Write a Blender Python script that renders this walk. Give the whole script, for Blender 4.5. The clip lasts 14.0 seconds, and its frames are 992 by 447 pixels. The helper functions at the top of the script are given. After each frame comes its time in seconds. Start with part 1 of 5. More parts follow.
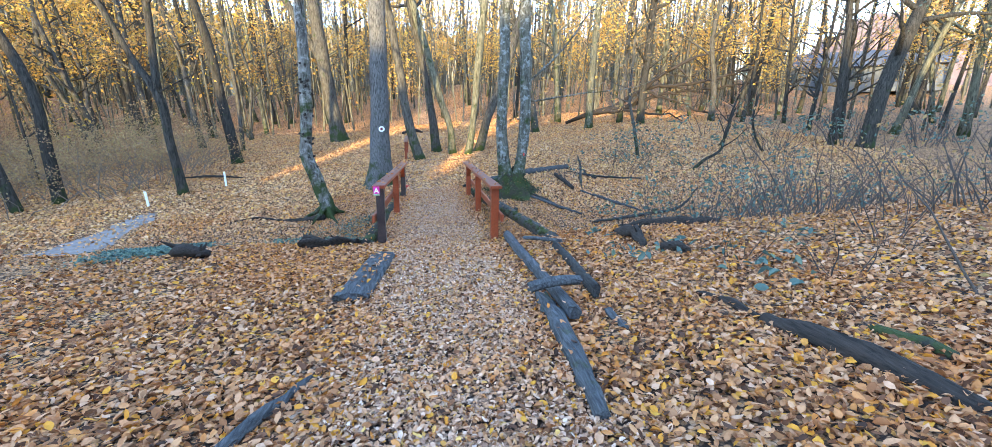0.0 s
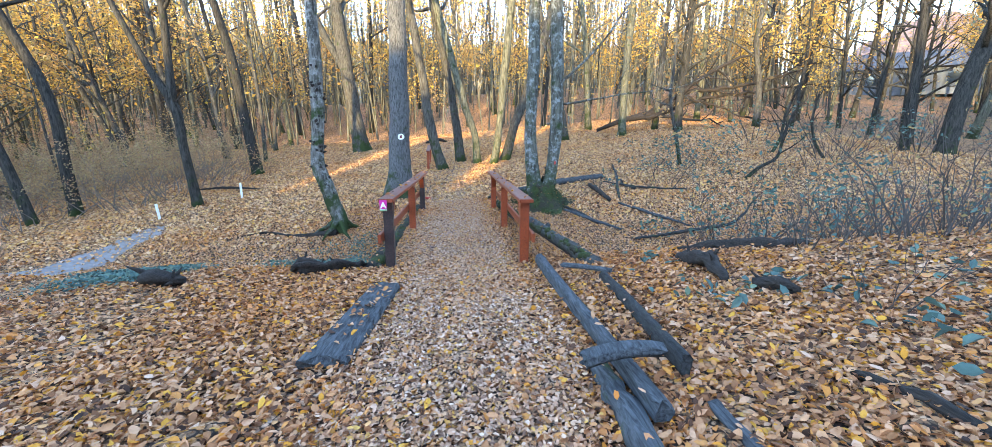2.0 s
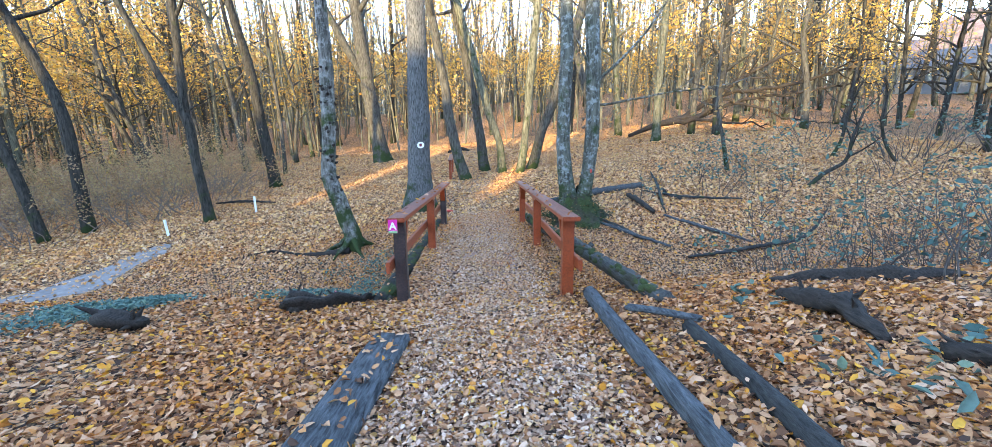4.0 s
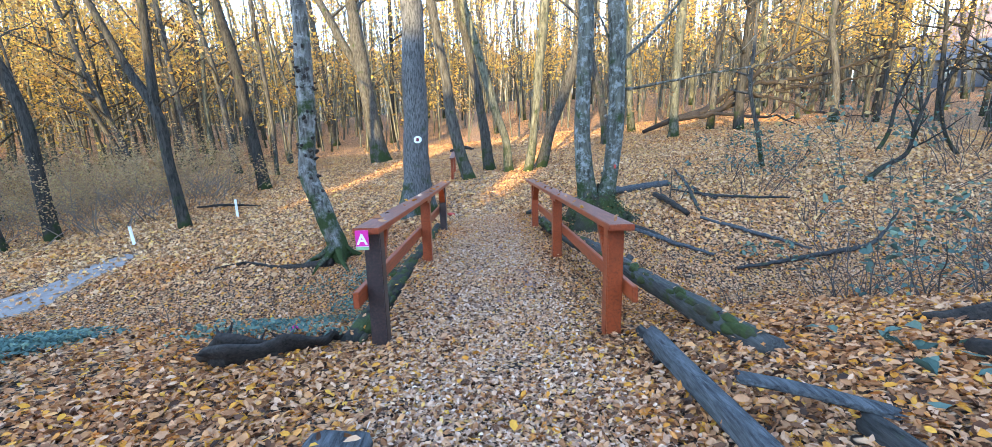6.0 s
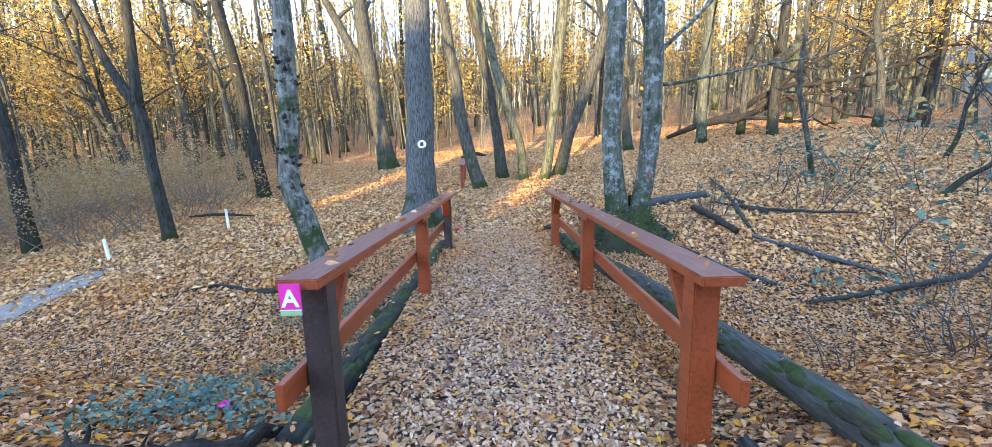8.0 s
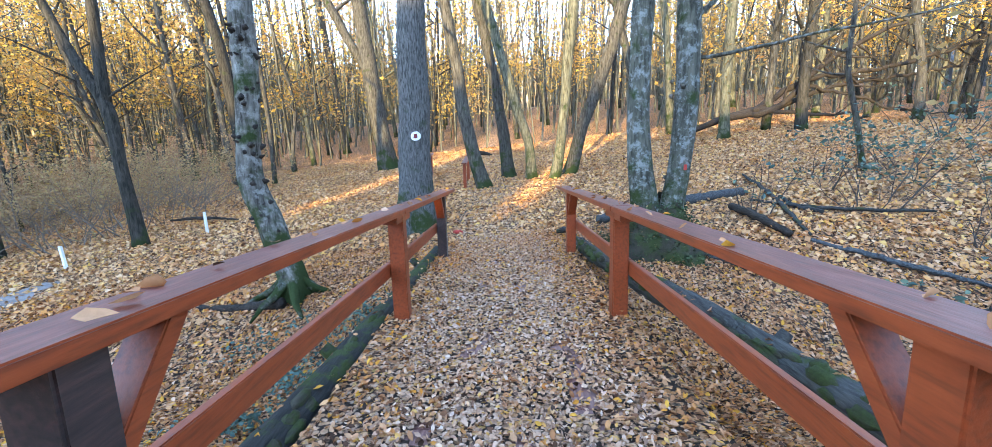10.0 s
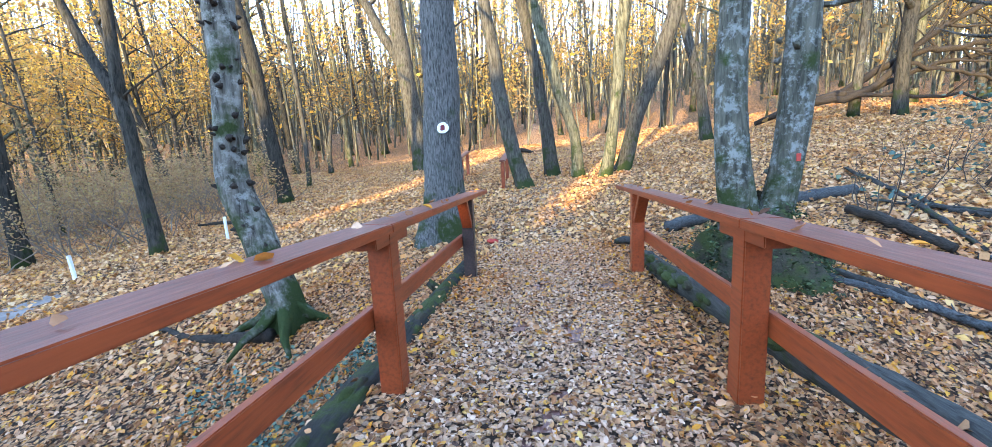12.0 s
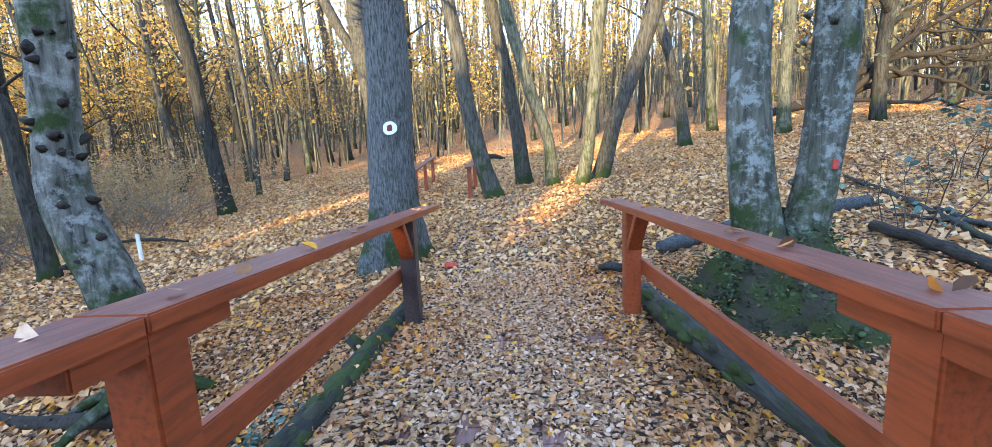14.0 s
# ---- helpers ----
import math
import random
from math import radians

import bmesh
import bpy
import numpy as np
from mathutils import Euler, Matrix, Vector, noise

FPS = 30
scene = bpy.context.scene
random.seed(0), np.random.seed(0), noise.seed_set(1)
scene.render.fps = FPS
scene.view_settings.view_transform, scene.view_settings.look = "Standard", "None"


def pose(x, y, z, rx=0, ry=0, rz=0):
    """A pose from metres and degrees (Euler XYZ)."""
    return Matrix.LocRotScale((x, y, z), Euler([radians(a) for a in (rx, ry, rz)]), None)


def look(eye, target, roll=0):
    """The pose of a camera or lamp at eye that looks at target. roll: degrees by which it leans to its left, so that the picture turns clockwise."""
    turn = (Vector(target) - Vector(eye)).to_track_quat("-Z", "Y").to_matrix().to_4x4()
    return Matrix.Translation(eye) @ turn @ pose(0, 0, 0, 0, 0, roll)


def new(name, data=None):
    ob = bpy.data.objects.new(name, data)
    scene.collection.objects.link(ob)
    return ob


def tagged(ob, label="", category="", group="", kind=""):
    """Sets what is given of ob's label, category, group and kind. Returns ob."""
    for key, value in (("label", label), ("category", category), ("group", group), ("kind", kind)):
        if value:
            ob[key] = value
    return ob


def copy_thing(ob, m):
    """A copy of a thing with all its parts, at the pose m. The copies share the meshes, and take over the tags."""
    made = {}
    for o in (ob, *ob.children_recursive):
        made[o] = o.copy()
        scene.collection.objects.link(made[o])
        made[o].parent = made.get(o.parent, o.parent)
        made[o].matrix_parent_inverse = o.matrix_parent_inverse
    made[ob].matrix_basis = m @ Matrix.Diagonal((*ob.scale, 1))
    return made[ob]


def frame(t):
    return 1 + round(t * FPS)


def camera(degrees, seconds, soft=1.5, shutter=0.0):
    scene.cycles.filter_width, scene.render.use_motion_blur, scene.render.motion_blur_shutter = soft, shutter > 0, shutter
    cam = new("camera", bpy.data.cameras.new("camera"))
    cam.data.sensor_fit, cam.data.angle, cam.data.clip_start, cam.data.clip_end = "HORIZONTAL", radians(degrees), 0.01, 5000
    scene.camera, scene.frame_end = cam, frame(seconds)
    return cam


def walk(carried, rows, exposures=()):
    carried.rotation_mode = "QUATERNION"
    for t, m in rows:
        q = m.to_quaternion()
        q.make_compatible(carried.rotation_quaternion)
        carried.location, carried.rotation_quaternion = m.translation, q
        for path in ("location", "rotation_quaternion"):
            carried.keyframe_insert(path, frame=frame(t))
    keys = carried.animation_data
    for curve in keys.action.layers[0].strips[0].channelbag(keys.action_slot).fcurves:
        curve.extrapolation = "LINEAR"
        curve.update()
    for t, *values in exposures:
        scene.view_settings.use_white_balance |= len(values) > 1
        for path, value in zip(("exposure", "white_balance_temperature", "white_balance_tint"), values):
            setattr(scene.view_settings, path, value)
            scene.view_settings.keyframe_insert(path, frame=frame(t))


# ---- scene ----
cam = camera(98.3, 14.0, soft=0.7)
PATH = [
    (0, (-0.184, -1.269, 2.164), (0.120, 0.650, 1.690), 0.7),
    (0.5, (-0.147, -0.924, 2.118), (0.126, 1.002, 1.653), 0.4),
    (1, (-0.126, -0.573, 2.067), (0.072, 1.366, 1.614), -0.1),
    (1.5, (-0.089, -0.237, 2.030), (0.100, 1.704, 1.588), -0.1),
    (2, (-0.036, 0.090, 2.003), (0.150, 2.036, 1.574), 0.1),
    (2.5, (-0.031, 0.412, 1.954), (0.153, 2.359, 1.535), 0.3),
    (3, (-0.034, 0.719, 1.938), (0.126, 2.671, 1.528), -0.0),
    (3.2, (-0.044, 0.849, 1.938), (0.067, 2.804, 1.535), -0.3),
    (5.5, (-0.106, 2.671, 1.715), (-0.039, 4.634, 1.337), -1.2),
    (6, (-0.118, 3.055, 1.664), (-0.055, 5.018, 1.286), -1.4),
    (6.5, (-0.152, 3.409, 1.645), (-0.089, 5.372, 1.264), -1.5),
    (7, (-0.149, 3.785, 1.637), (-0.091, 5.747, 1.256), -1.7),
    (7.5, (-0.106, 4.170, 1.623), (-0.073, 6.137, 1.264), -1.4),
    (8, (-0.087, 4.497, 1.606), (-0.082, 6.467, 1.261), -1.3),
    (10.5, (0.000, 6.253, 1.309), (-0.062, 8.225, 0.982), -2.1),
    (11, (-0.049, 6.679, 1.286), (-0.179, 8.648, 0.955), -2.6),
    (11.5, (-0.049, 7.086, 1.249), (-0.271, 9.048, 0.927), -3.0),
    (12, (-0.032, 7.410, 1.236), (-0.260, 9.372, 0.914), -2.8),
    (12.5, (-0.012, 7.747, 1.254), (-0.237, 9.707, 0.926), -2.9),
    (13, (0.040, 8.104, 1.245), (-0.188, 10.065, 0.926), -2.9),
    (13.5, (0.032, 8.429, 1.241), (-0.088, 10.401, 0.928), -2.5),
    (14, (0.052, 8.778, 1.217), (-0.057, 10.753, 0.918), -2.7),
]
walk(cam, [(t, look(eye, target, roll)) for t, eye, target, roll in PATH],
     exposures=[(0, 3.96, 6200, 8), (8, 3.99, 6200, 8), (10.5, 4.07, 6200, 8), (12, 4.17, 6200, 8), (13, 4.06, 6200, 8), (14, 3.97, 6200, 8)])

# ---- light: low autumn sun from behind, shaded by an added, unseen ridge; blue sky ----
SUN_UP, SUN_FROM = 11.0, 199.0          # degrees above the horizon; compass bearing from +y, clockwise
world = bpy.data.worlds.new("sky")
scene.world = world
world.use_nodes = True
wn = world.node_tree
sky = wn.nodes.new("ShaderNodeTexSky")
sky.sky_type, sky.sun_disc = "NISHITA", False
sky.sun_elevation, sky.sun_rotation = radians(SUN_UP), radians(SUN_FROM)
sky.altitude, sky.dust_density, sky.air_density = 300, 0.15, 0.8
wn.links.new(sky.outputs[0], wn.nodes["Background"].inputs[0])
wn.nodes["Background"].inputs[1].default_value = 0.15
sun_data = bpy.data.lights.new("sun", "SUN")
sun_data.energy, sun_data.angle, sun_data.color = 1.25, radians(0.5), (1.0, 0.76, 0.37)
sun = new("sun", sun_data)
sa, se = radians(SUN_FROM), radians(SUN_UP)
sun_dir = Vector((math.sin(sa) * math.cos(se), math.cos(sa) * math.cos(se), math.sin(se)))
sun.matrix_basis = look(sun_dir * 60, (0, 0, 0))

# ---- materials ----


class Mat:
    """A node material with a few shorthands."""

    def __init__(self, name, rough=0.85, spec=0.3):
        self.m = bpy.data.materials.new(name)
        self.m.use_nodes = True
        self.t = self.m.node_tree
        self.b = self.t.nodes["Principled BSDF"]
        self.b.inputs["Roughness"].default_value = rough
        self.b.inputs["Specular IOR Level"].default_value = spec
        self.co = self.node("ShaderNodeTexCoord").outputs["Object"]

    def node(self, kind, **kw):
        n = self.t.nodes.new(kind)
        for k, v in kw.items():
            n.inputs[k].default_value = v
        return n

    def link(self, a, b):
        self.t.links.new(a, b)

    def scaled(self, s):
        n = self.node("ShaderNodeMapping")
        n.inputs["Scale"].default_value = s
        self.link(self.co, n.inputs["Vector"])
        return n.outputs[0]

    def noise(self, scale, detail=4.0, rough=0.6, at=None, distort=0.0):
        n = self.node("ShaderNodeTexNoise", Scale=scale, Detail=detail, Roughness=rough, Distortion=distort)
        self.link(at or self.co, n.inputs["Vector"])
        return n.outputs[0]

    def ramp(self, fac, stops):
        n = self.node("ShaderNodeValToRGB")
        e = n.color_ramp.elements
        while len(e) < len(stops):
            e.new(0.5)
        for el, (p, c) in zip(e, stops):
            el.position, el.color = p, (*c, 1) if len(c) == 3 else c
        self.link(fac, n.inputs[0])
        return n.outputs[0]

    def mix(self, fac, a, b, how="MIX"):
        n = self.node("ShaderNodeMix")
        n.data_type, n.blend_type = "RGBA", how
        for v, i in ((fac, 0), (a, 6), (b, 7)):
            if isinstance(v, (int, float)):
                n.inputs[i].default_value = v
            elif isinstance(v, tuple):
                n.inputs[i].default_value = (*v, 1)
            else:
                self.link(v, n.inputs[i])
        return n.outputs[2]

    def math(self, op, a, b):
        n = self.node("ShaderNodeMath")
        n.operation = op
        for v, i in ((a, 0), (b, 1)):
            if isinstance(v, (int, float)):
                n.inputs[i].default_value = v
            else:
                self.link(v, n.inputs[i])
        return n.outputs[0]

    def bump(self, height, strength, dist):
        n = self.node("ShaderNodeBump", Strength=strength, Distance=dist)
        self.link(height, n.inputs["Height"])
        self.link(n.outputs[0], self.b.inputs["Normal"])

    def colour(self, c):
        if isinstance(c, tuple):
            self.b.inputs["Base Color"].default_value = (*c, 1)
        else:
            self.link(c, self.b.inputs["Base Color"])
        return self.m


LEAF_STOPS = [(0.0, (0.04, 0.02, 0.013)), (0.14, (0.16, 0.07, 0.035)), (0.28, (0.34, 0.145, 0.06)), (0.42, (0.50, 0.255, 0.125)),
              (0.56, (0.58, 0.33, 0.19)), (0.68, (0.56, 0.22, 0.045)), (0.82, (0.64, 0.41, 0.28)), (0.92, (0.62, 0.255, 0.03)), (1.0, (0.68, 0.36, 0.05))]
TRODDEN_STOPS = [(0.0, (0.07, 0.04, 0.03)), (0.14, (0.30, 0.17, 0.115)), (0.32, (0.54, 0.335, 0.225)), (0.52, (0.67, 0.455, 0.34)),
                 (0.68, (0.52, 0.27, 0.12)), (0.84, (0.72, 0.55, 0.445)), (0.94, (0.60, 0.30, 0.07)), (1.0, (0.66, 0.42, 0.13))]


def litter_material():
    m = Mat("leaf_litter", 0.9, 0.15)
    v = m.node("ShaderNodeTexVoronoi", Scale=17.0, Randomness=1.0)
    warp = m.node("ShaderNodeVectorMath")
    warp.operation = "ADD"
    nz = m.node("ShaderNodeTexNoise", Scale=9.0, Detail=3.0)
    m.link(m.co, nz.inputs["Vector"])
    sc = m.node("ShaderNodeVectorMath")
    sc.operation = "SCALE"
    sc.inputs["Scale"].default_value = 0.06
    m.link(nz.outputs["Color"], sc.inputs[0])
    m.link(m.co, warp.inputs[0])
    m.link(sc.outputs[0], warp.inputs[1])
    m.link(warp.outputs[0], v.inputs["Vector"])
    v.inputs["Scale"].default_value = 24.0
    sep = m.node("ShaderNodeSeparateColor")
    m.link(v.outputs["Color"], sep.inputs[0])
    v2 = m.node("ShaderNodeTexVoronoi", Scale=19.0, Randomness=1.0)
    turned = m.node("ShaderNodeMapping")
    turned.inputs["Rotation"].default_value = (0.0, 0.0, 0.7)
    turned.inputs["Scale"].default_value = (1.0, 1.7, 1.0)
    m.link(warp.outputs[0], turned.inputs["Vector"])
    m.link(turned.outputs[0], v2.inputs["Vector"])
    sep2 = m.node("ShaderNodeSeparateColor")
    m.link(v2.outputs["Color"], sep2.inputs[0])
    over = m.ramp(sep2.outputs[1], [(0.5, (0, 0, 0)), (0.52, (1, 1, 1))])
    leaf = m.mix(over, m.ramp(sep.outputs[0], LEAF_STOPS), m.ramp(sep2.outputs[0], LEAF_STOPS))
    big = m.ramp(m.noise(0.5, 5.0), [(0.3, (0.84, 0.8, 0.76)), (0.7, (1.0, 0.97, 0.92))])
    c = m.mix(1.0, leaf, big, "MULTIPLY")
    fine = m.noise(60, 3.0)
    c = m.mix(0.25, c, m.ramp(fine, [(0.3, (0.16, 0.09, 0.05)), (0.7, (0.66, 0.46, 0.28))]))
    # the trodden line of the path: paler, crushed leaves
    xyz = m.node("ShaderNodeSeparateXYZ")
    m.link(warp.outputs[0], xyz.inputs[0])
    off = m.math("ABSOLUTE", m.math("ADD", xyz.outputs[0], m.math("MULTIPLY", m.noise(0.8, 3.0), 0.5)), 0.0)
    c = m.mix(m.ramp(off, [(0.75, (0.55, 0.55, 0.55)), (1.0, (0, 0, 0))]), c, m.ramp(sep.outputs[1], TRODDEN_STOPS))
    # dark cell edges: shade in the gaps between leaves, painted into the colour
    c = m.mix(m.ramp(v.outputs["Distance"], [(0.5, (0, 0, 0)), (0.66, (1, 1, 1))]), c, (0.035, 0.022, 0.016))
    m.bump(m.math("ADD", v.outputs["Distance"], fine), 1.0, 0.04)
    return m.colour(c)


def leaf_material(name, stops, clear=0.35, rough=0.7):
    """A thin leaf: each one has a colour of its own; some light comes through."""
    m = Mat(name, rough, 0.25)
    g = m.node("ShaderNodeNewGeometry")
    c = m.ramp(g.outputs["Random Per Island"], stops)
    c = m.mix(0.3, c, m.ramp(m.noise(45, 4.0), [(0.25, (0.3, 0.2, 0.12)), (0.6, (1.0, 0.95, 0.9))]), "MULTIPLY")
    c = m.mix(m.ramp(m.noise(0.55, 3.0), [(0.45, (0, 0, 0)), (0.7, (0.55, 0.55, 0.55))]), c, m.mix(1.0, c, (1.0, 0.72, 0.42), "MULTIPLY"))
    tr = m.node("ShaderNodeBsdfTranslucent")
    m.link(c, tr.inputs[0])
    mx = m.node("ShaderNodeMixShader", Fac=clear)
    m.link(m.b.outputs[0], mx.inputs[1])
    m.link(tr.outputs[0], mx.inputs[2])
    m.link(mx.outputs[0], m.t.nodes["Material Output"].inputs[0])
    return m.colour(c)


def bark_material(name, dark, light, moss=0.3, ridge=9.0, patch=None, mossy=(0.02, 0.032, 0.01)):
    m = Mat(name, 0.92, 0.12)
    long = m.scaled((1.0, 1.0, 0.16))
    r = m.noise(ridge * 2.2, 6.0, 0.68, long, 0.6)
    c = m.ramp(r, [(0.36, dark), (0.62, light)])
    info = m.node("ShaderNodeObjectInfo")
    c = m.mix(0.5, c, m.ramp(info.outputs["Random"], [(0.0, (0.62, 0.6, 0.58)), (1.0, (1.0, 0.97, 0.9))]), "MULTIPLY")
    if patch:
        c = m.mix(m.ramp(m.noise(7.0, 8.0, 0.75), [(0.5, (0, 0, 0)), (0.6, (0.6, 0.6, 0.6))]), c, patch)
    z = m.node("ShaderNodeSeparateXYZ")
    m.link(m.co, z.inputs[0])
    low = m.node("ShaderNodeMapRange")
    low.inputs[1].default_value, low.inputs[2].default_value = 1.6, -0.1
    m.link(z.outputs[2], low.inputs[0])
    f = m.math("ADD", m.math("MULTIPLY", low.outputs[0], 0.22), m.noise(2.4, 5.0, 0.65))
    c = m.mix(m.ramp(f, [(0.62 - 0.2 * moss, (0, 0, 0)), (0.74 - 0.2 * moss, (1, 1, 1))]), c, m.mix(m.noise(40, 3.0), mossy, (0.04, 0.052, 0.018)))
    m.bump(m.math("ADD", r, m.math("MULTIPLY", m.noise(70, 3.0, 0.6, long), 0.4)), 0.9, 0.035)
    return m.colour(c)


def paint_material(name, base, dark, light):
    """Weathered wood stain: streaks along the grain, worn edges, dust."""
    m = Mat(name, 0.42, 0.45)
    g = m.noise(9, 5.0, 0.6, m.scaled((5.0, 0.5, 5.0)))
    c = m.ramp(g, [(0.3, dark), (0.5, base), (0.72, light)])
    c = m.mix(m.ramp(m.noise(2.6, 6.0, 0.7), [(0.52, (0, 0, 0)), (0.75, (0.6, 0.6, 0.6))]), c, dark)
    m.bump(g, 0.35, 0.006)
    return m.colour(c)


def old_wood(name, dark, light, moss):
    m = Mat(name, 0.9, 0.2)
    g = m.noise(9, 6.0, 0.7, m.scaled((5.0, 0.45, 5.0)), 0.4)
    c = m.ramp(g, [(0.32, dark), (0.66, light)])
    if moss:
        f = m.noise(3.0, 5.0, 0.65)
        c = m.mix(m.ramp(f, [(0.62 - 0.25 * moss, (0, 0, 0)), (0.72 - 0.25 * moss, (1, 1, 1))]), c, m.mix(m.noise(50, 3.0), (0.013, 0.02, 0.007), (0.06, 0.074, 0.02)))
    m.bump(g, 0.8, 0.02)
    return m.colour(c)


def plain(name, colour, rough=0.7, grain=25.0, amount=0.25):
    m = Mat(name, rough, 0.3)
    d = tuple(v * (1 - amount) for v in colour)
    return m.colour(m.ramp(m.noise(grain, 4.0), [(0.3, d), (0.7, colour)]))


LITTER = litter_material()
LEAF = leaf_material("fallen_leaf", LEAF_STOPS, 0.2)
# dry tan palette, lightened in colour to replace light missing on the far slope
BRIGHT_DRY_LEAF = leaf_material("brightened_dry_leaf", [(0.0, (0.13, 0.06, 0.03)), (0.14, (0.40, 0.195, 0.085)), (0.4, (0.60, 0.35, 0.18)), (0.6, (0.66, 0.32, 0.10)), (0.8, (0.70, 0.46, 0.28)), (1.0, (0.72, 0.41, 0.09))], 0.2)
TRODDEN = leaf_material("trodden_leaf", TRODDEN_STOPS, 0.15)
GOLD = leaf_material("gold_leaf", [(0.0, (0.36, 0.20, 0.06)), (0.3, (0.50, 0.31, 0.07)), (0.6, (0.62, 0.42, 0.09)), (0.85, (0.40, 0.29, 0.10)), (1.0, (0.66, 0.48, 0.07))], 0.45)
TAN_LEAF = leaf_material("tan_leaf", [(0.0, (0.24, 0.14, 0.06)), (0.5, (0.42, 0.27, 0.11)), (1.0, (0.36, 0.29, 0.13))], 0.4)
IVY_LEAF = leaf_material("dark_ivy_leaf", [(0.0, (0.016, 0.028, 0.012)), (0.6, (0.045, 0.075, 0.034)), (0.92, (0.1, 0.14, 0.07)), (0.97, (0.36, 0.2, 0.09)), (1.0, (0.4, 0.22, 0.09))], 0.2)
GREEN_LEAF = leaf_material("grey_green_leaf", [(0.0, (0.045, 0.085, 0.075)), (0.6, (0.11, 0.18, 0.165)), (1.0, (0.17, 0.23, 0.16))], 0.3)
OAK_BARK = bark_material("oak_bark", (0.035, 0.033, 0.034), (0.17, 0.165, 0.162), 0.0, 19.0)
GREY_BARK = bark_material("grey_bark", (0.028, 0.025, 0.022), (0.11, 0.1, 0.087), 0.15, 9.0)
PALE_BARK = bark_material("lichened_bark", (0.035, 0.034, 0.028), (0.125, 0.12, 0.098), 0.3, 6.0, (0.29, 0.30, 0.295))
GREEN_BARK = bark_material("greenish_bark", (0.04, 0.038, 0.028), (0.165, 0.158, 0.115), 0.2, 8.0)
SNAG_BARK = bark_material("peeling_bark", (0.03, 0.026, 0.022), (0.2, 0.185, 0.165), 0.5, 5.0, (0.30, 0.285, 0.27))
DARK_BARK = bark_material("dark_bark", (0.014, 0.013, 0.012), (0.06, 0.054, 0.047), 0.0, 8.0)
TWIG = plain("twig_bark", (0.085, 0.066, 0.056), 0.9)
DRY_TWIG = plain("dry_twig", (0.2, 0.155, 0.125), 0.9)
# paler bark for the far wood: haze and lit tone put into the colour
FAR_BARK = bark_material("far_bark", (0.05, 0.045, 0.037), (0.18, 0.168, 0.13), 0.1, 5.0)
STAIN = paint_material("red_stain", (0.225, 0.041, 0.011), (0.13, 0.024, 0.008), (0.27, 0.052, 0.014))
STAIN_DARK = paint_material("dark_stain", (0.035, 0.022, 0.021), (0.018, 0.014, 0.014), (0.07, 0.036, 0.032))
# browner than the red stain, with pinkish pale streaks
STAIN_TOP = paint_material("top_rail_stain", (0.13, 0.032, 0.02), (0.07, 0.02, 0.014), (0.2, 0.07, 0.052))
DECK_WOOD = paint_material("deck_board", (0.20, 0.09, 0.075), (0.10, 0.05, 0.04), (0.30, 0.17, 0.14))
GREY_WOOD = old_wood("grey_timber", (0.012, 0.012, 0.013), (0.095, 0.097, 0.102), 0.0)
DARK_TIMBER = old_wood("dark_timber", (0.01, 0.009, 0.009), (0.055, 0.052, 0.05), 0.15)
MOSS_WOOD = old_wood("mossy_log", (0.01, 0.009, 0.008), (0.04, 0.036, 0.032), 0.5)
MOSS = old_wood("moss", (0.02, 0.018, 0.012), (0.06, 0.05, 0.035), 0.8)
FLANK_MOSS = old_wood("mossy_flank_log", (0.02, 0.018, 0.016), (0.085, 0.08, 0.074), 0.3)
ROT_WOOD = old_wood("rotten_wood", (0.007, 0.006, 0.006), (0.05, 0.038, 0.031), 0.0)
MOSSY_GREY = old_wood("grey_mossy_log", (0.014, 0.014, 0.015), (0.1, 0.103, 0.108), 0.28)
EARTH = plain("bare_earth", (0.235, 0.2, 0.185), 0.95, 7.0, 0.45)
WHITE = plain("white_paint", (0.75, 0.74, 0.72), 0.6, 30, 0.2)
PINK = plain("magenta_print", (0.62, 0.03, 0.27), 0.4, 30, 0.1)
GREEN = plain("green_print", (0.25, 0.42, 0.20), 0.4, 30, 0.1)
RED = plain("red_paint", (0.45, 0.05, 0.035), 0.6, 40, 0.3)
DEEP_RED = plain("dark_red_paint", (0.16, 0.02, 0.03), 0.6, 40, 0.3)
RENDERED = plain("house_plaster", (0.11, 0.12, 0.14), 0.9, 2.0, 0.2)
ROOF = plain("roof_tile", (0.1, 0.105, 0.125), 0.8, 6.0, 0.3)
GLASS = Mat("window_glass", 0.05, 0.8).colour((0.03, 0.04, 0.05))

# ---- shape tools ----


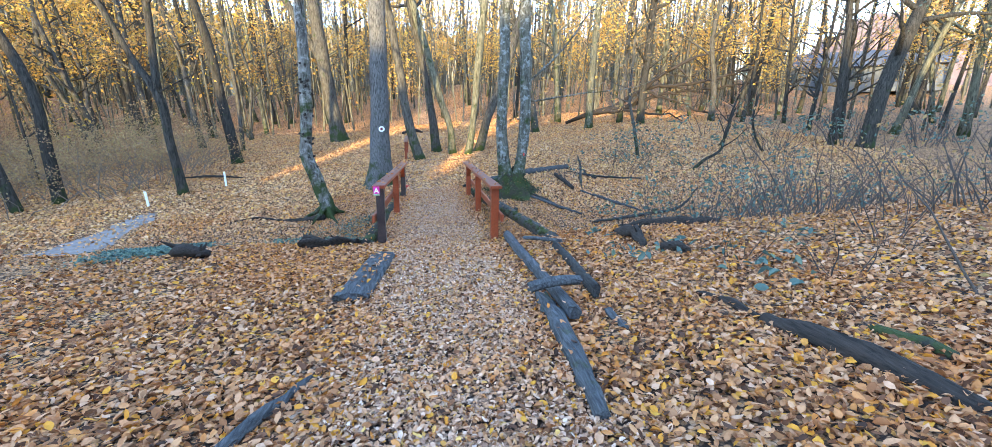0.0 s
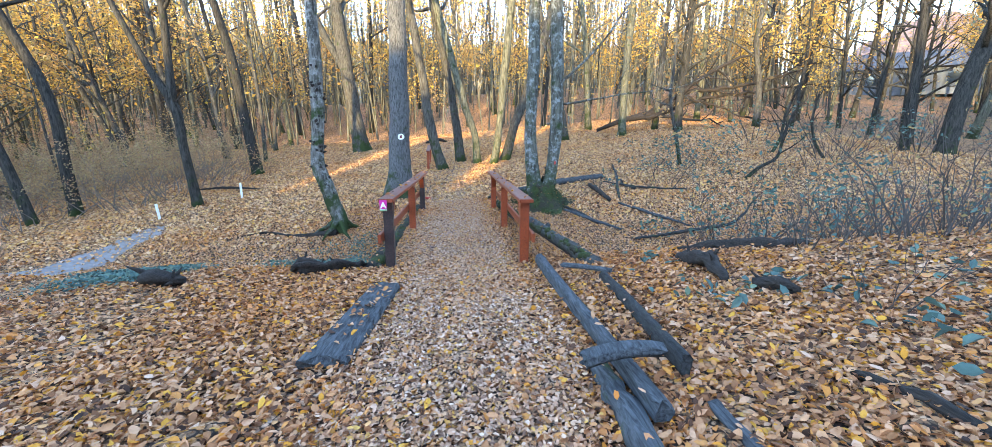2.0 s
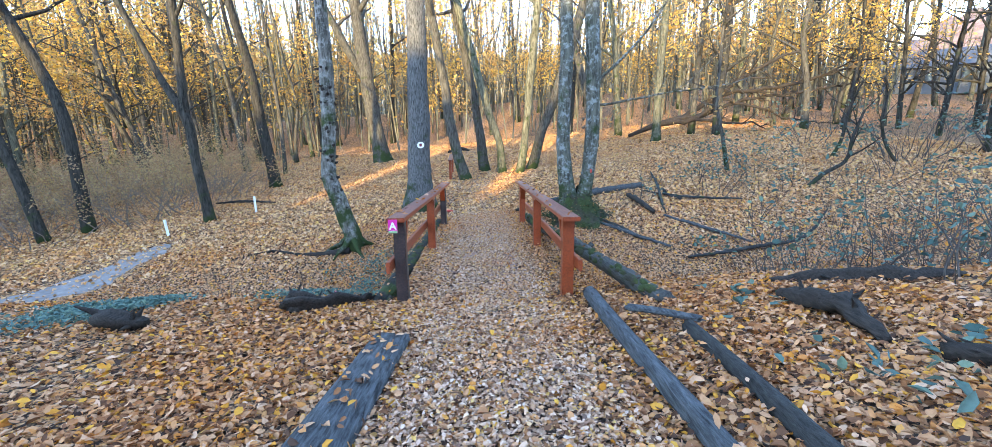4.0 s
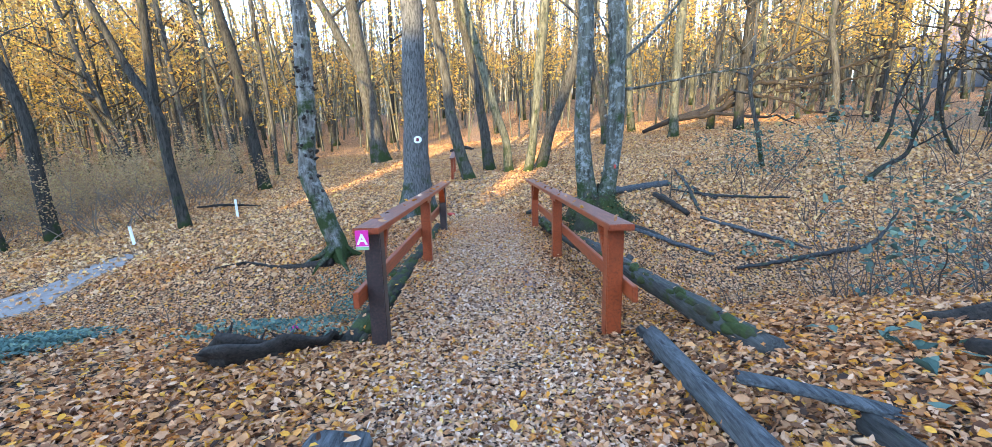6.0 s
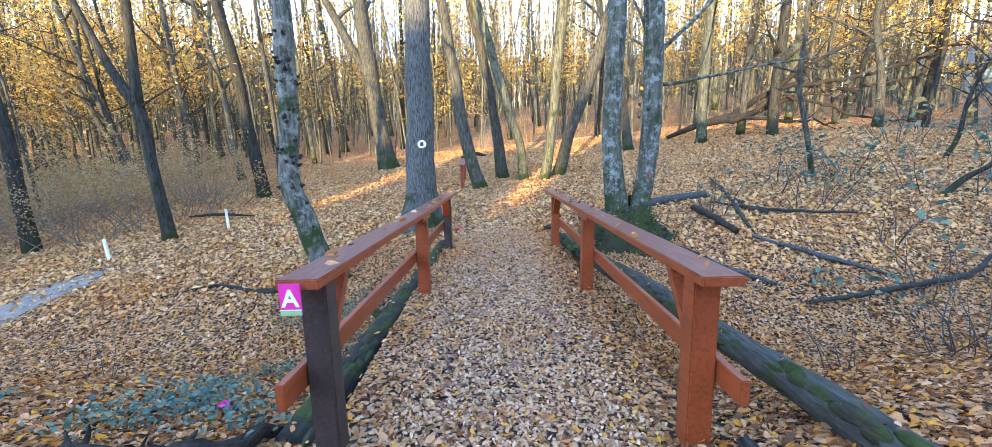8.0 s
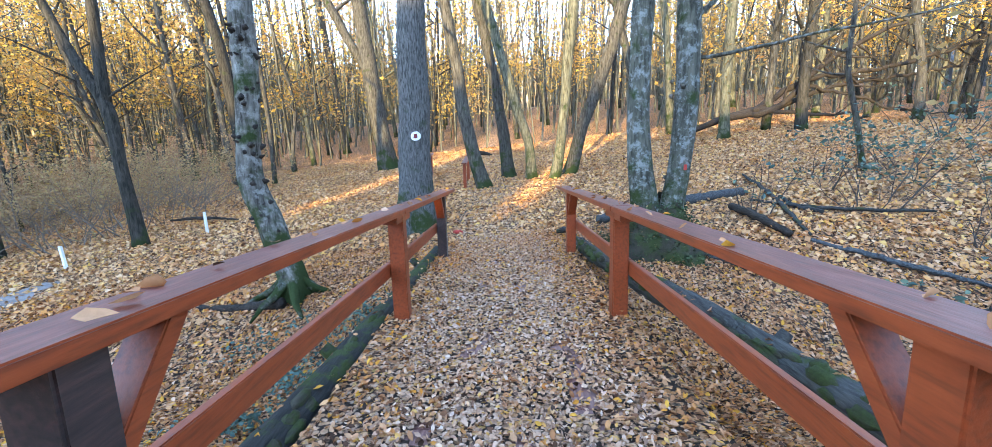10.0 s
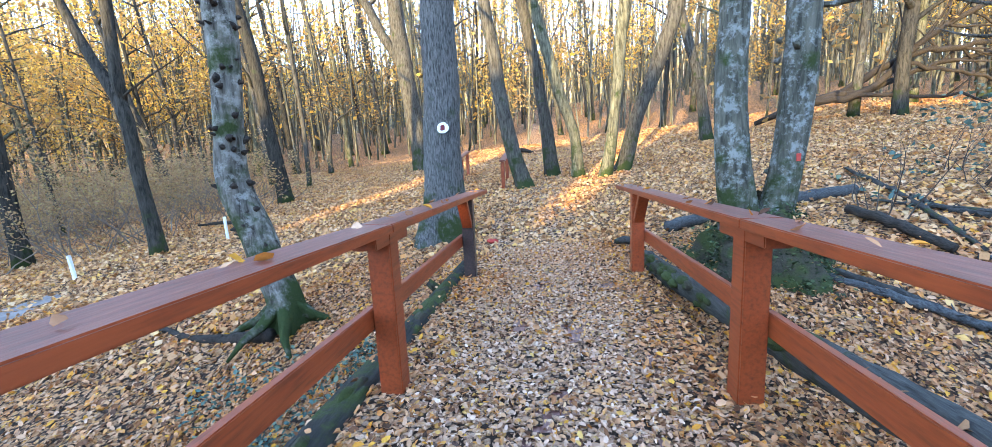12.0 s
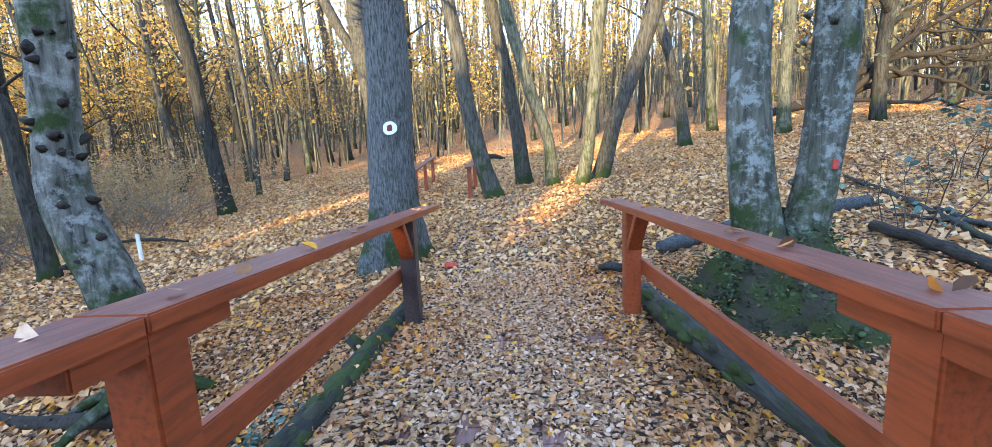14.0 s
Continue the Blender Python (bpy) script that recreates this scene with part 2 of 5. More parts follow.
class Shape:
    """Vertices and faces gathered into one mesh."""

    def __init__(self):
        self.v, self.f, self.n = [], [], 0

    def add(self, verts, faces):
        self.v.extend(map(tuple, verts))
        self.f.extend(tuple(i + self.n for i in f) for f in faces)
        self.n = len(self.v)

    def tube(self, pts, radii, sides=8, flare=0.0, rough=0.0, squash=1.0, lobes=5, seed=0, cap=True):
        pts = np.array(pts, float)
        n = len(pts)
        d = np.gradient(pts, axis=0)
        d /= np.linalg.norm(d, axis=1)[:, None] + 1e-9
        ref = np.array((0.0, 1.0, 0.0)) if abs(d[0][1]) < 0.8 else np.array((1.0, 0.0, 0.0))
        u = np.cross(d, ref)
        u /= np.linalg.norm(u, axis=1)[:, None] + 1e-9
        w = np.cross(d, u)
        a = np.linspace(0, 2 * np.pi, sides, endpoint=False)
        rng = np.random.default_rng(seed)
        ph = rng.uniform(0, 6.28, 6)
        h = np.concatenate([[0], np.cumsum(np.linalg.norm(np.diff(pts, axis=0), axis=1))])
        rad = np.array(radii, float)[:, None] * np.ones((n, sides))
        if flare:
            k = np.exp(-h / (rad[0, 0] * 1.1))[:, None]
            rad = rad * (1 + flare * k * (0.45 + 0.55 * np.cos(lobes * a + ph[0]) + 0.3 * np.cos(3 * a + ph[1])))
        if rough:
            rad = rad * (1 + rough * (np.sin(3 * a + ph[2] + 1.1 * h[:, None]) + 0.7 * np.sin(2 * a - 1.7 * h[:, None] + ph[3]) + 0.5 * np.sin(5 * a + 2.9 * h[:, None] + ph[4]) + rng.normal(0, 0.5, (n, sides))))
        ring = pts[:, None, :] + rad[:, :, None] * (np.cos(a)[None, :, None] * u[:, None, :] + squash * np.sin(a)[None, :, None] * w[:, None, :])
        faces = [(i * sides + j, i * sides + (j + 1) % sides, (i + 1) * sides + (j + 1) % sides, (i + 1) * sides + j) for i in range(n - 1) for j in range(sides)]
        if cap:
            faces += [tuple(range(sides))[::-1], tuple((n - 1) * sides + j for j in range(sides))]
        self.add(ring.reshape(-1, 3), faces)

    def mesh(self, name, mat, smooth=True):
        me = bpy.data.meshes.new(name)
        me.from_pydata(self.v, [], self.f)
        me.materials.append(mat)
        if smooth:
            me.polygons.foreach_set("use_smooth", [True] * len(me.polygons))
        me.update()
        return me


def thing(name, at, label, category, group="", kind=""):
    ob = new(name)
    ob.location = at
    ob.empty_display_size = 0.1
    return tagged(ob, label, category, group, kind)


def part(name, me, parent, label=""):
    """Links a mesh as one part under a thing or under a part."""
    ob = new(name, me)
    ob.parent = parent
    return tagged(ob, label) if label else ob


def solo(name, me, at, label, category, group="", kind=""):
    ob = new(name, me)
    ob.location = at
    return tagged(ob, label, category, group, kind)


def beam_mesh(name, p, q, wide, high, mat, bevel=0.008, turn=0.0, cuts=0):
    """A squared timber from p to q with softened edges."""
    p, q = Vector(p), Vector(q)
    d = q - p
    bm = bmesh.new()
    bmesh.ops.create_cube(bm, size=1)
    bmesh.ops.scale(bm, vec=(wide, d.length, high), verts=bm.verts)
    bmesh.ops.bevel(bm, geom=bm.edges[:], offset=bevel, segments=2, affect="EDGES")
    yaw, pitch = math.atan2(-d.x, d.y), math.atan2(d.z, math.hypot(d.x, d.y))
    m = Matrix.Translation((p + q) / 2) @ Euler((pitch, turn, yaw)).to_matrix().to_4x4()
    bmesh.ops.transform(bm, matrix=m, verts=bm.verts)
    me = bpy.data.meshes.new(name)
    bm.to_mesh(me)
    bm.free()
    me.materials.append(mat)
    return me


def curve_points(knots, step):
    """Smooth points through knots, about a step apart."""
    k = np.array(knots, float)
    seg = np.linalg.norm(np.diff(k[:, :3], axis=0), axis=1)
    s = np.concatenate([[0], np.cumsum(seg)])
    n = max(3, int(s[-1] / step) + 1)
    u = np.linspace(0, s[-1], n)
    m = np.gradient(k, s, axis=0) if len(k) > 2 else np.repeat((k[1:] - k[:1]) / s[-1], 2, axis=0)
    out = []
    for x in u:
        i = min(int(np.searchsorted(s, x, "right")) - 1, len(k) - 2)
        h = s[i + 1] - s[i]
        t = (x - s[i]) / h
        out.append((2 * t**3 - 3 * t**2 + 1) * k[i] + (t**3 - 2 * t**2 + t) * h * m[i] + (3 * t**2 - 2 * t**3) * k[i + 1] + (t**3 - t**2) * h * m[i + 1])
    return np.array(out)


def leaves_mesh(name, pos, size, mat, rng, flat=0.0, normal=None, width=0.62, curl=0.25, simple=False):
    """Many single leaves: pointed ovals folded at the midrib. flat 1 lays them down, 0 turns them any way."""
    n = len(pos)
    if simple:
        base = np.array([(0, -0.5, 0), (0.8, 0.0, 0.0), (0, 0.5, 0), (-0.8, 0.0, 0.0)])
        idx, corners = np.array([0, 1, 2, 3]), 4
    else:
        base = np.array([(0, -0.5, 0), (0, 0.5, 0), (0.78, -0.2, 0), (0.74, 0.2, 0), (-0.78, -0.2, 0), (-0.74, 0.2, 0)])
        idx, corners = np.array([0, 2, 3, 1, 0, 1, 5, 4]), 4
    v = np.repeat(base[None], n, axis=0)
    v[:, :, 0] *= width * 0.5 * rng.uniform(0.8, 1.25, (n, 1))
    fold, bend, twist = rng.normal(0.22, 0.22, (n, 1)), rng.normal(0, curl, (n, 1)), rng.normal(0, 0.25, (n, 1))
    v[:, :, 2] = np.abs(v[:, :, 0]) * fold * 1.6 + bend * v[:, :, 1] ** 2 * 1.8 + twist * v[:, :, 0] * v[:, :, 1] * 2
    v[:, :, 0] += 0.12 * rng.normal(0, 1, (n, 1)) * v[:, :, 1] ** 2
    v *= (size * rng.uniform(0.65, 1.3, n))[:, None, None] if np.isscalar(size) else size[:, None, None]
    yaw = rng.uniform(0, 2 * np.pi, n)
    tx = rng.normal(0, 0.5, n) if flat else rng.uniform(-3.1, 3.1, n)
    ty = rng.normal(0, 0.5, n) if flat else rng.uniform(-3.1, 3.1, n)

    def spin(v, ang, i, j):
        c, s = np.cos(ang)[:, None], np.sin(ang)[:, None]
        a, b = v[:, :, i].copy(), v[:, :, j].copy()
        v[:, :, i], v[:, :, j] = c * a - s * b, s * a + c * b
    spin(v, tx, 1, 2)
    spin(v, ty, 0, 2)
    spin(v, yaw, 0, 1)
    if normal is not None:
        v[:, :, 2] += v[:, :, 0] * normal[:, 0:1] + v[:, :, 1] * normal[:, 1:2]
    v += np.array(pos)[:, None, :]
    nv, nl = len(base), len(idx)
    loops = (np.arange(n)[:, None] * nv + idx[None]).reshape(-1)
    me = bpy.data.meshes.new(name)
    me.vertices.add(n * nv)
    me.vertices.foreach_set("co", v.reshape(-1))
    me.loops.add(n * nl)
    me.loops.foreach_set("vertex_index", loops.astype(np.int32))
    me.polygons.add(n * nl // corners)
    me.polygons.foreach_set("loop_start", np.arange(n * nl // corners, dtype=np.int32) * corners)
    me.materials.append(mat)
    me.update(calc_edges=True)
    me.validate()
    return me


# ---- the ground ----
def sstep(a, b, v):
    t = np.clip((v - a) / (b - a), 0.0, 1.0)
    return t * t * (3 - 2 * t)


def ground_z(x, y):
    """Height of the forest floor: a near bank, a gully that the bridge crosses, and a wooded slope beyond."""
    x, y = np.asarray(x, float), np.asarray(y, float)
    right, left = np.maximum(x, 0), np.maximum(-x, 0)
    bank = 0.42 - 0.07 * (np.clip(y, -30, 3) - 2.3) - 0.115 * np.maximum(y - 3.0, 0)
    bank = np.maximum(bank, -0.9) + 0.10 * np.maximum(right - 0.9, 0) * sstep(9, 4, y) - 0.035 * np.minimum(left, 20)
    d = np.maximum(y - 14.2, 0)
    d1 = np.minimum(d, 46)
    slope = -0.36 + 0.085 * d1 + 0.0013 * d1 * d1 - 0.05 * np.maximum(d - 46, 0)
    slope = slope + (0.085 * np.minimum(right, 15) + 0.025 * np.clip(right - 15, 0, 40)) * sstep(10.5, 15, y) - 0.075 * np.minimum(left, 22)
    mix = sstep(9.0, 13.5, y)
    z = bank * (1 - mix) + slope * mix
    centre = 9.5 + 0.10 * left
    fade = 1 - 0.55 * sstep(6, 12, left)
    z = z - 0.62 * fade * np.exp(-((y - centre) / 1.75) ** 2)
    # the trodden way down to the bridge and away from it
    way = np.exp(-(x / 1.5) ** 2)
    z = z - way * 0.06 * sstep(4.2, 6.4, y) * sstep(8.2, 7.2, y)
    z = z + 0.05 * np.sin(x * 0.9 + 1.3) * np.sin(y * 0.7) * sstep(1.2, 4, np.abs(x))
    # steep unseen ridge added behind for shade; its two narrow cuts admit sun streaks
    ridge = 16.2 * sstep(-28, -51, y) * sstep(-80, -54, y)
    line = x - 0.344 * (y + 50)
    cut = 6.7 * np.exp(-((line + 30.6) / 0.62) ** 4) + 5.2 * np.exp(-((line + 22.8) / 0.8) ** 4)
    return z + ridge - cut * sstep(-34, -42, y)


DECK_Y0, DECK_Y1, DECK_X = 6.55, 13.15, 1.17


def deck_z(y):
    return -0.15 - 0.028 * (np.asarray(y, float) - 6.7)


def surface_z(x, y):
    """What leaves lie on: the ground, or the bridge deck."""
    x, y = np.asarray(x, float), np.asarray(y, float)
    on = (np.abs(x) < DECK_X) & (y > DECK_Y0) & (y < DECK_Y1)
    return np.where(on, np.maximum(deck_z(y), ground_z(x, y)), ground_z(x, y))


def ground_mesh():
    xs = np.concatenate([np.linspace(-600, -70, 10), np.linspace(-60, -46, 8), np.linspace(-45, -15.5, 96), np.linspace(-15, 15, 121), np.linspace(16, 60, 23), np.linspace(70, 600, 10)])
    ys = np.concatenate([np.linspace(-600, -70, 10), np.linspace(-60, -6, 28), np.linspace(-5, 30, 141), np.linspace(31, 75, 30), np.linspace(80, 600, 14)])
    gx, gy = np.meshgrid(xs, ys)
    gz = ground_z(gx, gy)
    near = (np.abs(gx) < 14) & (gy > -4) & (gy < 30)
    rng = np.random.default_rng(5)
    gz = gz + np.where(near, rng.normal(0, 0.012, gz.shape), 0)
    nx, ny = len(xs), len(ys)
    v = np.stack([gx, gy, gz], -1).reshape(-1, 3)
    f = [(j * nx + i, j * nx + i + 1, (j + 1) * nx + i + 1, (j + 1) * nx + i) for j in range(ny - 1) for i in range(nx - 1)]
    s = Shape()
    s.add(v, f)
    return s.mesh("ground", LITTER)


solo("ground", ground_mesh(), (0, 0, 0), "forest floor deep in brown and tan fallen leaves", "ground", kind="structure")


TRAIL = [(-13.5, 7.3, 1.6), (-10.6, 9.8, 1.5), (-9.5, 11.6, 1.25), (-9.3, 13.0, 0.9), (-9.4, 14.3, 0.45)]


def on_trail(x, y):
    """True on the trodden middle of the earth trail."""
    hit = np.zeros(len(x), bool)
    for (xa, ya, wa), (xb, yb, wb) in zip(TRAIL, TRAIL[1:]):
        f = np.clip(((x - xa) * (xb - xa) + (y - ya) * (yb - ya)) / ((xb - xa) ** 2 + (yb - ya) ** 2), 0, 1)
        hit |= np.hypot(x - xa - f * (xb - xa), y - ya - f * (yb - ya)) < 0.75 * (wa + f * (wb - wa))
    return hit


def litter(name, count, x0, x1, y0, y1, size, seed, dense=None, simple=False, mat=LEAF, label="thick layer of dry tan and orange fallen leaves"):
    rng = np.random.default_rng(seed)
    x, y = rng.uniform(x0, x1, count), rng.uniform(y0, y1, count)
    if dense is not None:
        keep = dense(x, y, rng.uniform(0, 1, count))
        x, y = x[keep], y[keep]
    keep = ~on_trail(x, y) | (rng.uniform(0, 1, len(x)) < 0.1)
    x, y = x[keep], y[keep]
    z = surface_z(x, y) + 0.006 + rng.exponential(0.011, len(x))
    e = 0.05
    nrm = np.stack([(surface_z(x + e, y) - surface_z(x - e, y)) / (2 * e), (surface_z(x, y + e) - surface_z(x, y - e)) / (2 * e)], -1)
    nrm = np.clip(nrm, -0.6, 0.6)
    solo(name, leaves_mesh(name, np.stack([x, y, z], -1), size, mat, rng, 1.0, nrm, width=0.95 if simple else 0.62, simple=simple), (0, 0, 0), label, "leaf litter", kind="stuff")


def bare_board(x, y):
    """Over 0.42 where feet have scuffed the deck boards free."""
    return np.array([noise.noise(Vector((a * 3.1, b * 1.6, 4.0))) + 0.35 * noise.noise(Vector((a * 9, b * 9, 1.0))) for a, b in zip(x, y)])


def off_path(x, y, u):
    """Whole leaves thin out over the trodden line."""
    return u < 0.3 + 0.7 * sstep(0.45, 1.0, np.abs(x))


CRUSHED = "crushed pale leaves trodden into the path"
litter("leaf_litter", 62000, -6.0, 8.5, -0.9, 9.5, 0.066, 1, lambda x, y, u: (u < (9.5 - y) / 3.5) & ((np.abs(x) > 3.4) | (y < 7)) & off_path(x, y, u))
litter("leaf_litter", 52000, -3.2, 4.2, -0.9, 6.8, 0.058, 4, off_path)
litter("leaf_litter", 50000, -3.6, 3.6, 7.0, 14.4, 0.054, 2, off_path)
litter("crushed_leaves", 44000, -1.0, 1.0, -0.9, 7.2, 0.036, 7, lambda x, y, u: u < sstep(1.05, 0.6, np.abs(x)), mat=TRODDEN, label=CRUSHED)
litter("crushed_leaves", 36000, -1.0, 1.0, 7.0, 14.6, 0.037, 8, lambda x, y, u: (u < sstep(1.05, 0.6, np.abs(x))) & ((y > DECK_Y1) | (bare_board(x, y) < 0.42) | (u < 0.12)), mat=TRODDEN, label=CRUSHED)
# far slope: brightened palette instead of stronger light
litter("leaf_litter", 120000, -18, 20, 11.5, 33.0, 0.10, 3, lambda x, y, u: ~((np.abs(x) < 3.4) & (y < 14.4)) & (u < (y - 10.5) / 2.5), True, BRIGHT_DRY_LEAF)
litter("leaf_litter", 46000, -9.5, 9.5, 6.0, 13.5, 0.066, 5, lambda x, y, u: (np.abs(x) > 3.4) & (u > (9.0 - y) / 3.0))
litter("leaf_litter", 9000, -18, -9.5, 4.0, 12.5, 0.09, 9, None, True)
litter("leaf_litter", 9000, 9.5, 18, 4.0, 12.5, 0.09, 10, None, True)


def leaf_mat():
    """Leaves trodden into a mat on the deck, with worn gaps where boards show."""
    r = np.random.default_rng(6)
    xs, ys = np.linspace(-DECK_X, DECK_X, 46), np.linspace(DECK_Y0, DECK_Y1 + 0.1, 130)
    v = [(x, y, float(deck_z(y)) + 0.012 + r.uniform(-0.004, 0.006)) for y in ys for x in xs]
    f = []
    for j in range(len(ys) - 1):
        for i in range(len(xs) - 1):
            gap = bare_board(xs[i:i + 1], ys[j:j + 1])[0]
            if gap < 0.42 or abs(xs[i]) > 0.75:
                f.append((j * 46 + i, j * 46 + i + 1, (j + 1) * 46 + i + 1, (j + 1) * 46 + i))
    s = Shape()
    s.add(v, f)
    solo("leaf_mat", s.mesh("leaf_mat", LITTER), (0, 0, 0), "mat of trodden leaves covering the bridge boards", "leaf litter", kind="stuff")


leaf_mat()


def deck():
    base = thing("bridge_deck", (0, 0, 0), "footbridge deck of worn reddish boards under fallen leaves", "bridge deck", kind="structure")
    rng = random.Random(4)
    y = DECK_Y0
    board = None
    while y < DECK_Y1:
        w = 0.145
        if board is None:
            board = beam_mesh("plank", (-DECK_X + 0.03, 0, 0), (DECK_X - 0.03, 0, 0), w, 0.05, DECK_WOOD, 0.006)
        p = part("plank", board, base)
        p.location = (rng.uniform(-0.02, 0.02), y + w / 2, float(deck_z(y)) - 0.03 + rng.uniform(-0.004, 0.004))
        y += w + 0.008
    return base


deck()

# ---- trees ----


def limb(shape, start, way, length, r, rng, rise=0.25, sides=6, forks=0, ends=None, bend=0.35, step=0.35):
    """A bough that wanders and thins, with side twigs; notes where its twigs end."""
    n = max(4, int(length / step))
    p, d = np.array(start, float), np.array(way, float)
    d /= np.linalg.norm(d)
    pts, rad = [p.copy()], [r]
    for i in range(n):
        d = d + rng.normal(0, bend * 0.4, 3) + np.array((0, 0, rise * 0.12))
        d /= np.linalg.norm(d)
        p = p + d * length / n
        pts.append(p.copy())
        rad.append(r * (1 - 0.86 * (i + 1) / n))
        if ends is not None and i > n * 0.35:
            ends.append(p.copy())
        if forks > 0 and i > n * 0.25 and rng.random() < 0.55:
            side = d + rng.normal(0, 0.75, 3)
            limb(shape, p, side, length * rng.uniform(0.3, 0.55), rad[-1] * 0.65, rng, rise, max(4, sides - 1), forks - 1, ends, bend, step)
    shape.tube(pts, rad, sides, cap=False)


def tree(base, knots, bark, label, seed, height=15.0, fine=False, boughs=9, leaf=GOLD, leaves=420, flare=0.5, low=None, second=None, extra=None, group="forest trees", leaf_size=0.13, coarse=False):
    """One tree: a trunk through its knots (offset x, height, radius), carried on upward, with boughs and a thin crown."""
    rng = np.random.default_rng(seed)
    gz = float(ground_z(*base))
    t = thing("tree", (base[0], base[1], gz), label, "tree", group)
    s, ends = Shape(), []
    stems = [knots] + ([second] if second else [])
    for q, kn in enumerate(stems):
        k = [(x, 0.0 if q == 0 else 0.02, z, r) for x, z, r in kn]
        (xa, _, za, _), (xb, _, zb, rb) = k[-2], k[-1]
        lean = (xb - xa) / max(zb - za, 0.3)
        if height > zb + 1:
            steps = max(2, int((height - zb) / 2.2))
            for i in range(1, steps + 1):
                f = i / steps
                k.append((xb + lean * (height - zb) * f * (1 - 0.35 * f), rng.normal(0, 0.12), zb + (height - zb) * f, rb * (1 - 0.8 * f) + 0.012))
        if q == 0:
            k[0] = (k[0][0] - 0.06 * (k[1][0] - k[0][0]), 0, -0.25, k[0][3])
        pts = curve_points(k, 0.12 if fine else 1.0 if coarse else 0.5)
        if fine:
            pts[:, 0] += 0.012 * np.sin(pts[:, 2] * 3.1 + seed)
        s.tube(pts[:, :3], np.maximum(pts[:, 3], 0.01), 22 if fine else 7 if coarse else 9, flare if q == 0 else 0, 0.03 if fine else 0.02, seed=seed)
        for i in range(boughs):
            z0 = rng.uniform(low or height * 0.42, height * 0.97)
            j = int(np.argmin(np.abs(pts[:, 2] - z0)))
            a = rng.uniform(0, 6.28)
            limb(s, pts[j, :3], (math.cos(a), math.sin(a), rng.uniform(0.3, 0.9)), rng.uniform(1.6, 3.8) * min(1, height / 13), pts[j, 3] * 0.5 + 0.012, rng, 0.5, 4 if coarse else 5, 1, ends, 0.35, 0.7 if coarse else 0.35)
    if extra:
        extra(s, rng, ends)
    part("trunk", s.mesh("trunk", bark), t)
    if leaves and ends:
        e = np.array(ends)
        pos = e[rng.integers(0, len(e), leaves)] + rng.normal(0, 0.42, (leaves, 3))
        part("crown", leaves_mesh("crown", pos, leaf_size, leaf, rng, simple=True), t, "sparse yellow autumn leaves")
    return t


def oak_extra(s, rng, ends):
    for i in range(26):        # tufts of short twigs on the trunk
        a = rng.uniform(2.6, 3.9)
        limb(s, (0.13 + 0.3 * math.cos(a), 0.3 * math.sin(a), rng.uniform(3.7, 4.1)), (math.cos(a), math.sin(a), rng.uniform(-0.3, 0.8)), rng.uniform(0.15, 0.45), 0.008, rng, 0, 4)


oak = tree((-2.05, 15.74), [(0, 0, 0.56), (0.02, 0.4, 0.46), (0.03, 0.93, 0.4), (0.11, 2.3, 0.345), (0.14, 3.61, 0.325), (0.16, 4.87, 0.305)], OAK_BARK,
           "thick straight oak with furrowed grey bark beside the bridge", 11, 19, True, 12, TAN_LEAF, 1500, 0.5, extra=oak_extra, low=8)


def snag_extra(s, rng, ends):
    for a in (0.2, 2.4, 3.4, 4.3, 5.2):   # roots
        d = np.array((math.cos(a), math.sin(a), 0))
        pts = [np.array((0, 0, 0.3)) + d * 0.1, d * 0.32 + np.array((0, 0, 0.12)), d * 0.55 + np.array((0, 0, 0.03)), d * 0.85 + np.array((0.05, 0.06, -0.12))]
        s.tube(pts, [0.1, 0.07, 0.045, 0.015], 9, rough=0.15, seed=int(a * 10))


SNAG = [(0, 0, 0.27), (0.0, 0.35, 0.2), (-0.14, 0.75, 0.195), (-0.25, 1.2, 0.195), (-0.44, 1.8, 0.185), (-0.42, 2.5, 0.16), (-0.34, 3.2, 0.165), (-0.31, 3.9, 0.165), (-0.3, 4.5, 0.155)]
snag = tree((-3.28, 12.2), SNAG, SNAG_BARK, "crooked half-dead tree with peeling pale bark, moss and knobs", 12, 12, True, 5, TAN_LEAF, 250, 0.7, extra=snag_extra, low=6)


def knobs(t):
    """Dark fungus knobs and branch stubs along the half-dead trunk."""
    rng = np.random.default_rng(15)
    for i in range(46):
        z = rng.uniform(0.5, 4.4)
        x = np.interp(z, [k[1] for k in SNAG], [k[0] for k in SNAG])
        a = rng.uniform(2.6, 6.8)
        d = np.array((math.cos(a), math.sin(a), rng.uniform(-0.2, 0.4)))
        p = np.array((x, 0, z)) + d * 0.135
        b = Shape()
        q = rng.uniform(0.018, 0.05)
        b.tube([p, p + d * 0.045, p + d * rng.uniform(0.06, 0.12)], [q, q * 0.9, q * 0.3], 7, rough=0.16, seed=i)
        part("knob", b.mesh("knob", ROT_WOOD), t, "dark rotten knob" if i == 0 else "")


knobs(snag)


